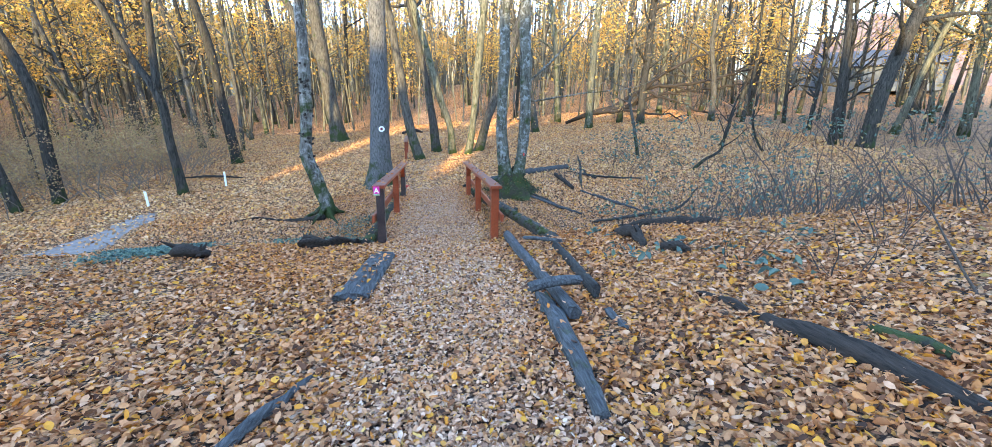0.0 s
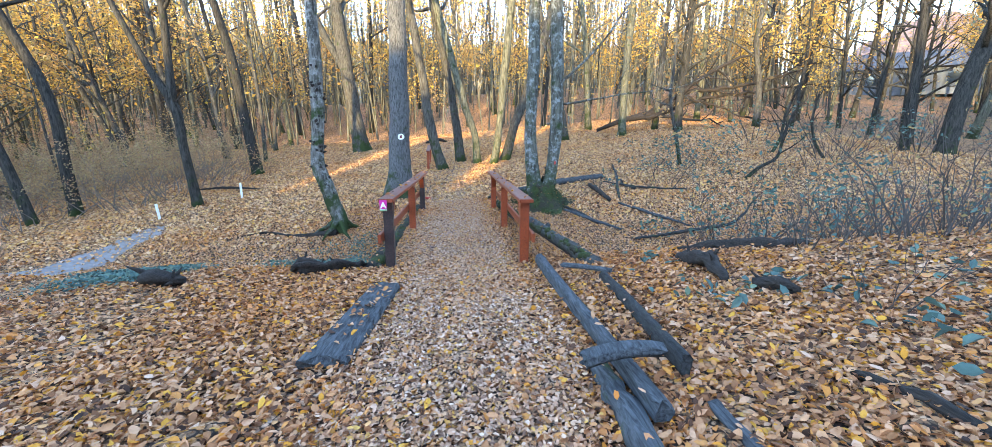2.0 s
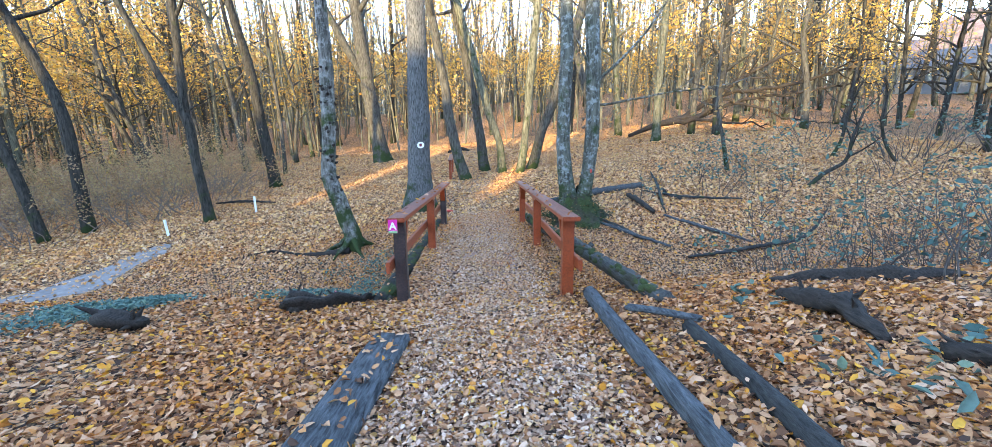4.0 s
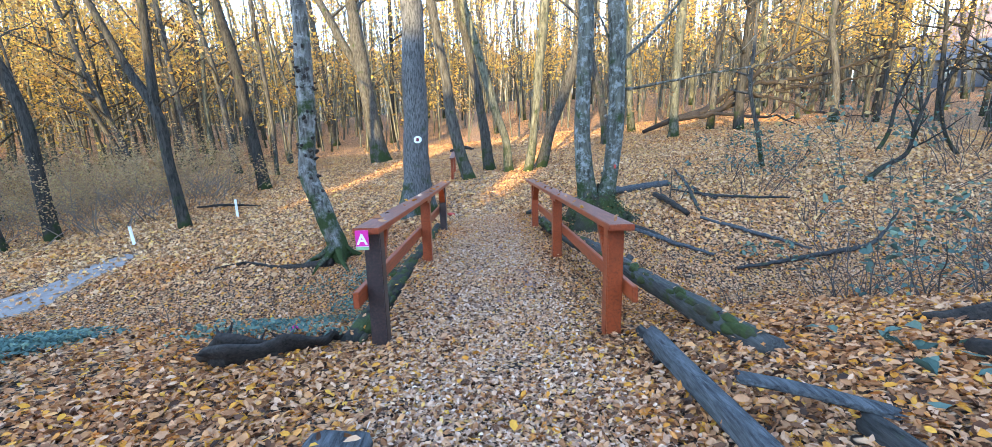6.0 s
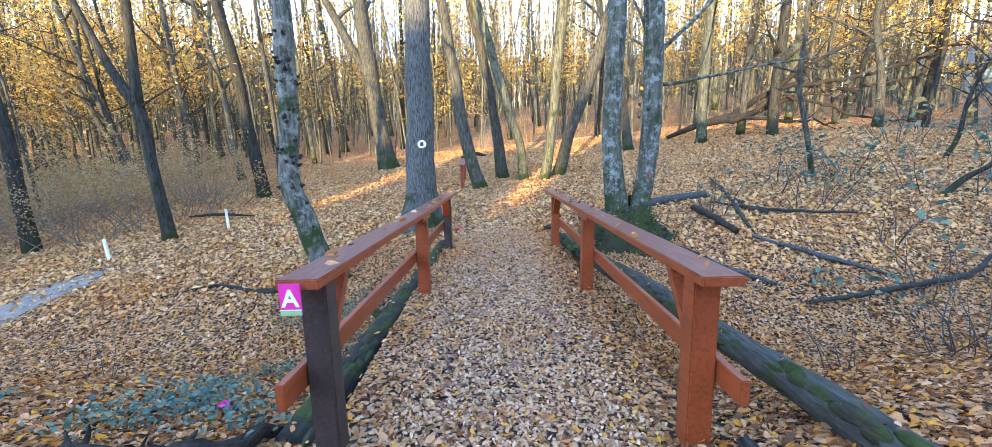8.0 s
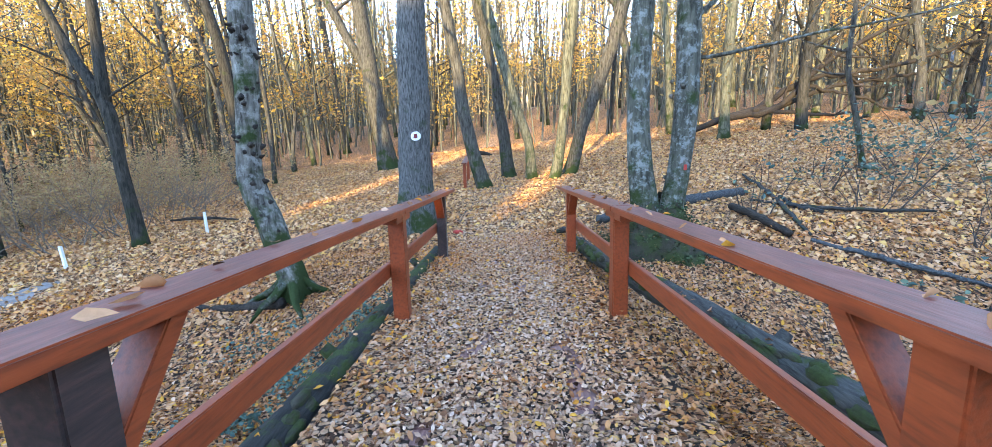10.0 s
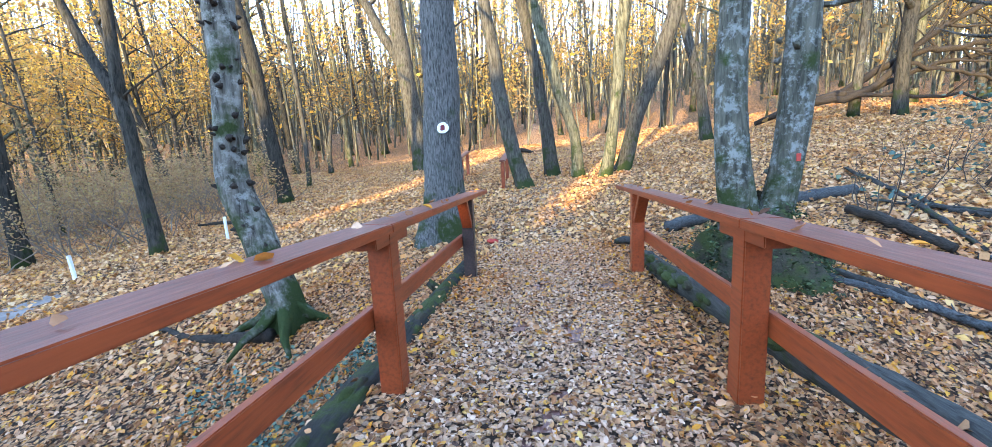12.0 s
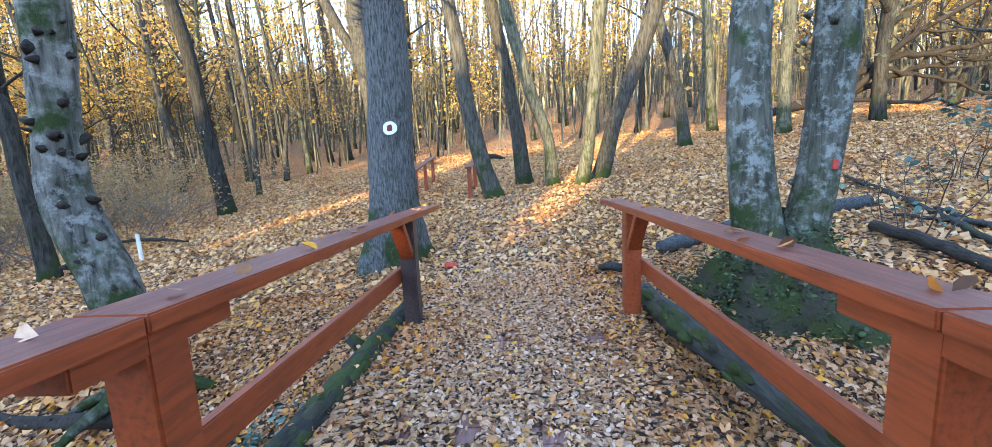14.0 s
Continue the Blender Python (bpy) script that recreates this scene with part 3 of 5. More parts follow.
def twin_extra(s, rng, ends):
    limb(s, (0.28, 0, 3.0), (1.0, -0.1, 0.12), 4.6, 0.036, rng, 0.25, 6, 2, ends, 0.22)
    limb(s, (0.3, 0, 3.55), (1.0, 0.1, 0.45), 5.0, 0.045, rng, 0.2, 6, 2, ends, 0.2)
    limb(s, (0.28, 0, 3.5), (-0.4, 0.1, 0.9), 1.6, 0.05, rng, 0.3, 6, 1, ends)
    for i in range(9):
        a, z = rng.uniform(0, 6.28), rng.uniform(0.6, 3.4)
        p = np.array((np.interp(z, (0, 1, 4), (0, 0.17, 0.27)), 0, z)) + 0.14 * np.array((math.cos(a), math.sin(a), 0))
        s.tube([p, p + 0.06 * np.array((math.cos(a), math.sin(a), 0.2))], [0.05, 0.02], 7, rough=0.1, seed=i)


tree((2.39, 13.05), [(0, 0, 0.28), (-0.01, 0.44, 0.24), (-0.1, 1.39, 0.2), (-0.17, 2.34, 0.173), (-0.13, 2.97, 0.161), (-0.11, 3.68, 0.172)], PALE_BARK,
     "grey-barked tree with pale lichen patches and a mossy foot", 13, 15, True, 8, TAN_LEAF, 700, 0.6, low=6.5)
tree((2.72, 13.07), [(0, 0, 0.24), (0.07, 0.37, 0.21), (0.21, 1.17, 0.172), (0.27, 2.03, 0.183), (0.31, 2.94, 0.179), (0.29, 3.65, 0.185)], PALE_BARK,
     "knobbly grey tree with pale lichen leaning beside its twin", 14, 15, True, 7, TAN_LEAF, 700, 0.6, extra=twin_extra, low=6.5)

LEANING = "slender leaning forest tree with smooth grey bark"
tree((-0.59, 20.55), [(0, 0, 0.26), (-0.54, 1.98, 0.215), (-0.8, 3.96, 0.19), (-1.1, 5.86, 0.178)], GREY_BARK, LEANING, 21, 15, True, 8, GOLD, 800, 0.4)
tree((0.29, 22.18), [(0, 0, 0.26), (-0.28, 2.24, 0.195), (-0.65, 4.43, 0.18), (-0.99, 6.11, 0.18)], GREY_BARK, LEANING, 22, 15, True, 8, GOLD, 800, 0.5)
tree((1.08, 21.29), [(0, 0, 0.21), (-0.13, 1.3, 0.163), (-0.63, 2.79, 0.17), (-1.01, 4.23, 0.168), (-1.48, 5.83, 0.17)], GREEN_BARK, LEANING, 23, 15, True, 8, GOLD, 800, 0.6)
tree((1.81, 20.76), [(0, 0, 0.2), (0.27, 1.65, 0.157), (0.45, 3.63, 0.172), (0.65, 5.52, 0.18)], GREEN_BARK, LEANING, 24, 15, True, 8, GOLD, 800, 0.4)
tree((2.43, 21.44), [(0, 0, 0.25), (0.51, 1.75, 0.206), (1.14, 3.39, 0.21), (1.79, 5.45, 0.22)], GREY_BARK, LEANING, 25, 15, True, 8, GOLD, 800, 0.4)
FOREST = "tall forest tree with grey bark and thin yellow crown"
tree((9.98, 25.58), [(0, 0, 0.26), (-0.03, 1.97, 0.203), (0.02, 4.02, 0.213), (0.09, 5.5, 0.21)], GREEN_BARK, FOREST, 31, 16, False, 8, GOLD, 700)
tree((13.74, 26.1), [(0, 0, 0.28), (-0.04, 2.1, 0.22), (0.07, 3.92, 0.23), (0.14, 5.18, 0.22)], DARK_BARK, "dark-barked tree behind the fallen boughs", 32, 15, False, 16, TAN_LEAF, 300, low=3.0)
tree((9.03, 16.73), [(0, 0, 0.08), (-0.32, 1.24, 0.066), (-0.66, 2.51, 0.058), (-0.62, 3.72, 0.05)], GREY_BARK, "thin bare sapling on the leafy slope", 33, 6, False, 8, TAN_LEAF, 40, low=2)
tree((6.66, 26.18), [(0, 0, 0.26), (-0.35, 2.18, 0.188), (-0.95, 4.35, 0.185), (-1.21, 5.29, 0.16)], GREY_BARK, LEANING, 34, 14, False, 8, GOLD, 700)
tree((-5.85, 28.28), [(0, 0, 0.52), (-0.36, 2.42, 0.4), (-0.64, 4.87, 0.39), (-0.93, 8.1, 0.33)], GREY_BARK, "stout forked tree at the edge of the trail", 35, 18, True, 9, GOLD, 900, 0.45,
     second=[(-0.62, 4.6, 0.2), (-1.5, 6.2, 0.22), (-2.6, 8.4, 0.2)])
tree((-11.66, 38.61), [(0, 0, 0.28), (-0.4, 3.84, 0.23), (-0.9, 8.27, 0.22), (-1.18, 10.84, 0.2)], GREY_BARK, FOREST, 36, 18, False, 8, GOLD, 700)
tree((-10.02, 23.11), [(0, 0, 0.29), (-0.38, 2.81, 0.23), (-0.64, 5.56, 0.21), (-1.18, 8.16, 0.17)], DARK_BARK, "dark tree with a mossy foot beside the brush", 37, 16, False, 9, GOLD, 700)
tree((-11.19, 26.91), [(0, 0, 0.12), (0.03, 2.63, 0.103), (-0.22, 7.14, 0.1), (-0.32, 8.98, 0.08)], GREY_BARK, FOREST, 38, 13, False, 8, GOLD, 500)


def fork_extra(s, rng, ends):
    limb(s, (-0.34, 0, 3.75), (0.9, 0, 0.55), 2.2, 0.035, rng, 0.0, 6, 1, ends)


tree((-9.6, 16.9), [(0, 0, 0.19), (-0.22, 2.0, 0.148), (-0.36, 3.71, 0.155), (-0.85, 4.62, 0.115), (-1.48, 6.08, 0.1)], DARK_BARK, "dark forked tree by the trail stakes", 39, 14, False, 7, GOLD, 600, 0.3,
     second=[(-0.36, 3.6, 0.15), (-0.34, 4.6, 0.13), (-0.28, 6.03, 0.125)], extra=fork_extra, low=6)
tree((-23.46, 41.37), [(0, 0, 0.58), (-0.11, 4.77, 0.48), (-0.1, 9.31, 0.44), (-0.02, 12.22, 0.4)], GREY_BARK, FOREST, 40, 20, False, 10, GOLD, 900)
tree((-14.18, 17.3), [(0, 0, 0.23), (-0.05, 2.22, 0.185), (-0.04, 3.64, 0.17), (-0.32, 5.0, 0.165), (-0.68, 5.94, 0.155)], DARK_BARK, "dark tree standing in the brush", 41, 15, False, 9, GOLD, 600, low=6)
tree((-14.9, 16.4), [(0, 0, 0.19), (-0.26, 1.19, 0.165), (-0.49, 2.29, 0.15), (-1.2, 5.0, 0.13)], DARK_BARK, "dark leaning tree standing in the brush", 42, 13, False, 7, GOLD, 500, low=6)
tree((18.83, 15.18), [(0, 0, 0.3), (0.28, 2.27, 0.28), (0.83, 4.31, 0.26), (1.34, 5.78, 0.24)], DARK_BARK, "thick dark leaning tree among shrubs", 43, 13, False, 12, GREEN_LEAF, 350, low=3)
tree((18.0, 16.0), [(0, 0, 0.18), (-0.1, 2.6, 0.15), (-0.2, 4.3, 0.13)], DARK_BARK, "dark upright tree among shrubs", 44, 12, False, 10, GREEN_LEAF, 250, low=3)


def outlook(x, y):
    """The gap in the wood through which the far hill shows."""
    return y > 18 and abs(math.degrees(math.atan2(x, y)) - 47.0) < 4.5


for i, (x, y) in enumerate(((21.5, 21.0), (24.5, 22.0), (26.5, 25.5), (23.0, 24.5), (29.5, 26.0), (20.5, 18.0))):
    tree((x, y), [(0, 0, 0.13), ((-1) ** i * 0.15, 2.0, 0.11), ((-1) ** i * 0.3, 4.2, 0.09)], DARK_BARK, "bare young tree with many dark branches", 150 + i, 10, False, 20, TAN_LEAF, 60, 0.3, low=1.6)


def woods():
    """The wood beyond: a few kinds of trees, copied with a turn and a size of their own."""
    rng = np.random.default_rng(77)
    kinds = []
    for i in range(8):
        lean = rng.normal(0, 0.06)
        h = rng.uniform(14, 18)
        kn = [(0, 0, 0.21), (lean * 2, 2.0, 0.16), (lean * 5 + rng.normal(0, 0.15), 5.0, 0.14), (lean * 9 + rng.normal(0, 0.25), 9.0, 0.11)]
        kinds.append(tree((-34 - 4 * i, 52.0 + 2 * i), kn, (GREY_BARK, GREEN_BARK, DARK_BARK, GREY_BARK)[i % 4], FOREST, 100 + i, h, False, 11, (GOLD, TAN_LEAF)[i % 2], 900, 0.3, low=3.0, leaf_size=0.19, coarse=True))
    for i in range(5):
        kn = [(0, 0, 0.06), (0.1, 1.5, 0.05), (0.25, 3.5, 0.04)]
        kinds.append(tree((24 + 5 * i, 58.0 + i), kn, GREY_BARK, "young understorey tree with yellow leaves", 120 + i, 9, False, 13, GOLD if i < 4 else TAN_LEAF, 1300, 0.2, low=1.8, leaf_size=0.15, coarse=True))
    placed = []
    tries = 0
    while len(placed) < 520 and tries < 20000:
        tries += 1
        y = 12 + 92 * rng.random() ** 1.15
        x = rng.uniform(-1, 1) * (20 + 1.05 * y)
        if y < 27 and -18 < x < 15.5 or y < 24 and 15 <= x < 25:
            continue
        if 27 <= y < 33 and abs(x + 2) < 9:
            continue
        if outlook(x, y) and (y > 40 or rng.random() < 0.6):
            continue
        if any((x - a) ** 2 + (y - b) ** 2 < 3.0 for a, b in placed):
            continue
        placed.append((x, y))
    placed += [(rng.uniform(-42, -17), rng.uniform(17, 42)) for i in range(34)]
    placed.sort(key=lambda p: p[0] ** 2 + p[1] ** 2)
    near, rest = placed[:195], placed[195:]
    near += [(rng.uniform(-12, 45), rng.uniform(-34, -9)) for i in range(22)]     # unseen trees added on the bank behind, also for dappled shade
    for x, y in near:
        young = 0.36 if x < 8 else 0.2
        k = kinds[rng.integers(0, 8) if rng.random() > young else rng.integers(8, 13)]
        m = Matrix.Translation((x, y, float(ground_z(x, y)) - 0.05)) @ Euler((rng.normal(0, 0.04), rng.normal(-0.13 if x < -9 else 0.0, 0.07), 0)).to_matrix().to_4x4() @ Euler((0, 0, rng.uniform(0, 6.28))).to_matrix().to_4x4()
        o = copy_thing(k, m)
        o.scale = (rng.uniform(0.7, 1.25),) * 3
    s, pos, gold = Shape(), [], []
    rest += [(rng.uniform(-1, 1) * 95, rng.uniform(50, 105)) for i in range(380)]
    rest = [p for p in rest if not outlook(*p) or p[1] < 40]
    for i in range(1700):       # thin poles that close the view between the stems
        y = 32 + 78 * rng.random() ** 1.1
        x = (rng.random() ** 0.8 * 2 - 1) * (14 + y)
        if outlook(x, y) and rng.random() < 0.85:
            continue
        z, h, r = float(ground_z(x, y)) - 0.1, rng.uniform(9, 20), rng.uniform(0.035, 0.12)
        l = rng.normal(0, 0.09)
        s.tube([(x, y, z), (x + l * h * 0.45 + rng.normal(0, 0.15), y, z + h * 0.45), (x + l * h, y, z + h)], [r, r * 0.8, r * 0.3], 3, cap=False)
        for w in range(5):
            f = rng.uniform(0.2, 0.95)
            b = np.array((x + l * h * f, y, z + h * f))
            s.tube([b, b + rng.uniform(0.7, 2.0) * np.array((rng.normal(0, 0.6), rng.normal(0, 0.4), rng.uniform(0.2, 1.0)))], [r * 0.35, 0.01], 3, cap=False)
        for w in range(int(rng.integers(0, 34))):
            (gold if rng.random() < 0.6 and x < 14 else pos).append(np.array((x + l * h * 0.5, y, z + h * rng.uniform(0.18, 1.0))) + rng.normal(0, 1, 3) * np.array((1.1, 1.1, 0.5)))
    for x, y in rest:
        z, h, r = float(ground_z(x, y)) - 0.1, rng.uniform(14, 24), rng.uniform(0.08, 0.2)
        lx, ly = rng.normal(0, 0.06), rng.normal(0, 0.05)
        s.tube([(x, y, z), (x + lx * h * 0.3 + rng.normal(0, 0.1), y, z + h * 0.3), (x + lx * h * 0.65, y + ly * h * 0.6, z + h * 0.65), (x + lx * h, y + ly * h, z + h)], [r * 1.15, r * 0.9, r * 0.65, r * 0.2], 6, cap=False)
        for i in range(13):
            f = rng.uniform(0.16, 0.98)
            a, ln = rng.uniform(0, 6.28), rng.uniform(1.4, 3.8)
            p = np.array((x + lx * h * f, y + ly * h * f, z + h * f))
            q = p + ln * np.array((math.cos(a) * 0.7, math.sin(a) * 0.7, 0.65))
            s.tube([p, (p + q) / 2 + rng.normal(0, 0.12, 3), q], [r * 0.35, r * 0.22, 0.012], 3, cap=False)
            for w in range(3):
                b = p + (q - p) * rng.uniform(0.25, 0.9)
                e = b + rng.uniform(0.5, 1.5) * np.array((rng.normal(0, 0.7), rng.normal(0, 0.5), rng.uniform(-0.1, 0.9)))
                s.tube([b, e], [r * 0.14 + 0.006, 0.008], 3, cap=False)
            for w in range(11):
                (gold if x < 12 else pos).append(p + (q - p) * rng.uniform(0.3, 1.1) + rng.normal(0, 0.45, 3))
    solo("far_woods", s.mesh("far_woods", FAR_BARK), (0, 0, 0), "dense far wood of thin grey trunks", "woods", kind="stuff")
    solo("far_foliage", leaves_mesh("far_foliage", np.array(gold), 0.34, GOLD, rng, simple=True), (0, 0, 0), "golden leaves of the far wood", "foliage", kind="stuff")
    solo("far_foliage", leaves_mesh("far_foliage", np.array(pos), 0.3, TAN_LEAF, rng, simple=True), (0, 0, 0), "tan leaves of the far wood", "foliage", kind="stuff")


woods()

# ---- the bridge rails ----


def handrail(side, posts, z_near, z_far, label, dark):
    """Posts, a broad top plank on short corbels and a lower rail on the outer side."""
    y0, y1 = 6.56, 13.78
    t = thing("handrail", (0, 0, 0), label, "handrail", "bridge handrails")

    def top(y):
        return z_near + (z_far - z_near) * (y - y0) / (y1 - y0)

    def across(y):
        return np.interp(y, [p[1] for p in posts], [p[0] for p in posts])
    (xa, ya), (xb, yb), (xc, yc) = posts
    xe = xc + (xc - xb) / (yc - yb) * (y1 - yc)
    xs = xa - (xb - xa) / (yb - ya) * (ya - y0)
    cut = ya + (yb - ya) * 0.97
    xm = float(across(cut))
    part("top_rail", beam_mesh("top_rail", (xs, y0, top(y0) - 0.03), (xm, cut - 0.003, top(cut) - 0.03), 0.22, 0.055, STAIN_TOP, 0.006), t)
    part("top_rail", beam_mesh("top_rail", (xm, cut + 0.003, top(cut) - 0.03), (xe, y1, top(y1) - 0.03), 0.22, 0.055, STAIN_TOP, 0.006), t)
    for rail in t.children:
        rail.data.materials.append(STAIN)
        for face in rail.data.polygons:
            face.material_index = 0 if face.normal.z > 0.6 else 1
    out = side * 0.105
    h = -0.60
    part("lower_rail", beam_mesh("lower_rail", (xs + out, y0 - 0.08, top(y0) + h), (xb + out, yb, top(yb) + h), 0.05, 0.14, STAIN, 0.006), t)
    part("lower_rail", beam_mesh("lower_rail", (xb + out, yb + 0.004, top(yb) + h), (xc + out, yc + 0.12, top(yc) + h), 0.05, 0.14, STAIN, 0.006), t)
    for i, (x, y) in enumerate(posts):
        mat = STAIN_DARK if dark and i != 1 else STAIN
        part("post", beam_mesh("post", (x, y, -0.75), (x, y + 0.0001, top(y) - 0.06), 0.145, 0.145, mat, 0.008), t, "blackened brown post" if mat is STAIN_DARK else "")
        if i == 1:
            part("corbel", beam_mesh("corbel", (x, y - 0.27, top(y - 0.27) - 0.095), (x, y + 0.27, top(y + 0.27) - 0.095), 0.14, 0.07, STAIN, 0.006), t)
        else:
            w = 1 if i == 0 else -1
            part("brace", beam_mesh("brace", (x, y + w * 0.06, top(y) - 0.40), (x, y + w * 0.34, top(y + w * 0.34) - 0.06), 0.12, 0.07, STAIN, 0.006), t)
    return t


handrail(-1, [(-1.08, 6.79), (-1.02, 9.88), (-1.0, 12.70)], 0.985, 0.715, "red-stained wooden handrail with blackened end posts and leaves", True)
handrail(1, [(1.06, 6.79), (1.08, 9.82), (1.1, 12.80)], 0.95, 0.71, "red-stained wooden handrail with three square posts", False)

# ---- the sign, way marks and second handrail ----


def sign_board():
    t = thing("sign", (-1.115, 6.545, 0.885), "small magenta sign with a white letter on the rail end", "sign")
    part("board", beam_mesh("board", (0, -0.004, 0), (0, 0.004, 0), 0.108, 0.165, PINK, 0.002), t)
    part("strip", beam_mesh("strip", (0, -0.0075, -0.068), (0, -0.0045, -0.068), 0.106, 0.026, GREEN, 0.001), t, "pale green lower strip")
    part("rim", beam_mesh("rim", (0, -0.0075, -0.053), (0, -0.0045, -0.053), 0.106, 0.005, WHITE, 0.001), t)
    cu = bpy.data.curves.new("letter", "FONT")
    cu.body, cu.size, cu.extrude, cu.align_x, cu.offset = "A", 0.125, 0.001, "CENTER", 0.003
    ob = new("letter_text", cu)
    me = bpy.data.meshes.new_from_object(ob.evaluated_get(bpy.context.evaluated_depsgraph_get()))
    bpy.data.objects.remove(ob)
    me.transform(Matrix.Translation((0, -0.0065, -0.034)) @ Euler((radians(90), 0, 0)).to_matrix().to_4x4())
    me.materials.clear()
    me.materials.append(WHITE)
    part("letter", me, t, "white letter A")


sign_board()


def disc(name, r, mat, bumps, seed):
    rng = np.random.default_rng(seed)
    a = np.linspace(0, 2 * np.pi, 24, endpoint=False)
    rr = r * (1 + bumps * np.sin(2 * a + 1) + bumps * rng.normal(0, 0.6, 24))
    s = Shape()
    v = [(0, -0.006, 0)] + [(q * math.cos(b), 0.012 * (math.cos(b)) ** 2, q * math.sin(b)) for q, b in zip(rr, a)]
    s.add(v, [(0, 1 + (i + 1) % 24, 1 + i) for i in range(24)])
    return s.mesh(name, mat)


mark = thing("way_mark", (-1.86, 15.355, 1.75), "white ring with dark red centre painted on bark", "trail mark")
part("ring", disc("ring", 0.105, WHITE, 0.06, 1), mark)
d = part("centre", disc("centre", 0.055, DEEP_RED, 0.1, 2), mark)
d.location = (0, -0.006, 0)
solo("way_mark", beam_mesh("way_mark", (0, -0.006, 0), (0, 0.006, 0), 0.05, 0.12, RED, 0.002), (2.27, 12.865, 1.12), "red paint rectangle on pale bark", "trail mark")
solo("way_mark", beam_mesh("way_mark", (0, -0.006, 0), (0, 0.006, 0), 0.05, 0.09, RED, 0.002), (2.97, 12.9, 1.02), "small red paint smear on bark", "trail mark")


def far_rail(x, ys, h, label):
    t = thing("handrail", (x, ys[0], 0), label, "handrail", "far handrails")
    tops = []
    for y in ys:
        z = float(ground_z(x, y))
        part("post", beam_mesh("post", (0, y - ys[0], z - 0.3), (0, y - ys[0] + 0.0001, z + h), 0.11, 0.11, STAIN, 0.006), t)
        tops.append((y - ys[0], z + h + 0.03))
    part("top_rail", beam_mesh("top_rail", (0, tops[0][0] - 0.2, tops[0][1]), (0, tops[-1][0] + 0.2, tops[-1][1] + 0.05), 0.18, 0.05, STAIN_TOP, 0.006), t)


far_rail(-1.28, (20.7, 22.3), 0.82, "red-stained handrail farther up the path")
far_rail(-3.0, (21.6, 23.0, 24.3), 0.85, "red-stained handrail behind the thick oak")

# ---- timbers and logs ----


def log(name, knots, radii, mat, label, category="log", sides=12, rough=0.06, squash=1.0, seed=0, bark_stubs=0):
    """A lying log; knots are x, y and the height of its axis over the ground."""
    pts = [(x, y, float(ground_z(x, y)) + h) for x, y, h in knots]
    o = np.array(pts[0])
    k = [(*(np.array(p) - o), r) for p, r in zip(pts, radii)]
    c = curve_points(k, 0.12)
    s = Shape()
    c[1:-1, :3] += np.random.default_rng(seed + 50).normal(0, 0.008 + 0.07 * max(0, rough - 0.06), (len(c) - 2, 3))
    s.tube(c[:, :3], np.maximum(c[:, 3], 0.008), sides, 0, rough, squash, seed=seed)
    ob = solo(name, s.mesh(name, mat), o, label, category)
    rng = np.random.default_rng(seed)
    for i in range(bark_stubs):
        j = rng.integers(1, len(c) - 1)
        a = rng.normal(0, 1, 3)
        a[2] = abs(a[2])
        b = Shape()
        limb(b, c[j, :3], a, rng.uniform(0.8, 1.7) * c[j, 3] + 0.08, c[j, 3] * 0.45, rng, 0.0, 5, step=0.06)
        part("stub", b.mesh("stub", mat), ob)
    return ob


def axis_log(name, p, q, ra, rb, mat, label, seed, rough=0.05, stubs=0):
    c = curve_points([(0, 0, 0, ra), tuple((np.array(q) - np.array(p)) * 0.5 + np.array((0.03, 0, 0.02))) + ((ra + rb) / 2,), (*(np.array(q) - np.array(p)), rb)], 0.15)
    s = Shape()
    s.tube(c[:, :3], c[:, 3], 16, 0, rough, seed=seed)
    ob = solo(name, s.mesh(name, mat), p, label, "log")
    rng = np.random.default_rng(seed)
    for i in range(stubs):
        j = rng.integers(1, len(c) - 1)
        d = np.array((rng.normal(0, 0.5), rng.normal(0, 0.3), 1.0))
        b = Shape()
        b.tube([c[j, :3] + d * 0.06, c[j, :3] + d * 0.15], [0.055, 0.045], 9, rough=0.06, seed=i)
        part("stub", b.mesh("stub", mat), ob)
    return ob


left_beam = axis_log("log_beam", (-1.42, 6.95, -0.27), (-1.18, 13.3, -0.38), 0.135, 0.125, MOSS_WOOD, "mossy round log carrying the bridge edge", 3, 0.05, 3)
right_beam = axis_log("log_beam", (1.98, 5.85, 0.09), (1.28, 13.75, -0.36), 0.115, 0.13, FLANK_MOSS, "thick grey log with a mossy flank beside the bridge deck", 4, 0.1, 5)


def moss_crust(beam, way, side, ra, rb, seed):
    """Cushions of moss that grow along one flank of a beam."""
    r = np.random.default_rng(seed)
    way = np.array(way)
    s, k = Shape(), 0
    for f in np.sort(r.uniform(0.0, 0.97, 70)):
        rad = ra + (rb - ra) * f
        a = r.normal(0.75, 0.3)
        c = way * f + rad * 0.93 * np.array((side * math.sin(a), 0.0, math.cos(a)))
        q = r.uniform(0.035, 0.075)
        run = way / np.linalg.norm(way) * q * r.uniform(1.2, 2.4)
        s.tube([c - run, c - run * 0.4, c + run * 0.4, c + run], [q * 0.25, q * 0.8, q * 0.85, q * 0.25], 8, rough=0.16, squash=0.8, seed=k)
        k += 1
    part("moss", s.mesh("moss", MOSS), beam, "cushions of dark green moss")


moss_crust(right_beam, (-0.7, 7.9, -0.45), -1, 0.115, 0.13, 41)
moss_crust(left_beam, (0.24, 6.35, -0.11), 1, 0.135, 0.125, 42)


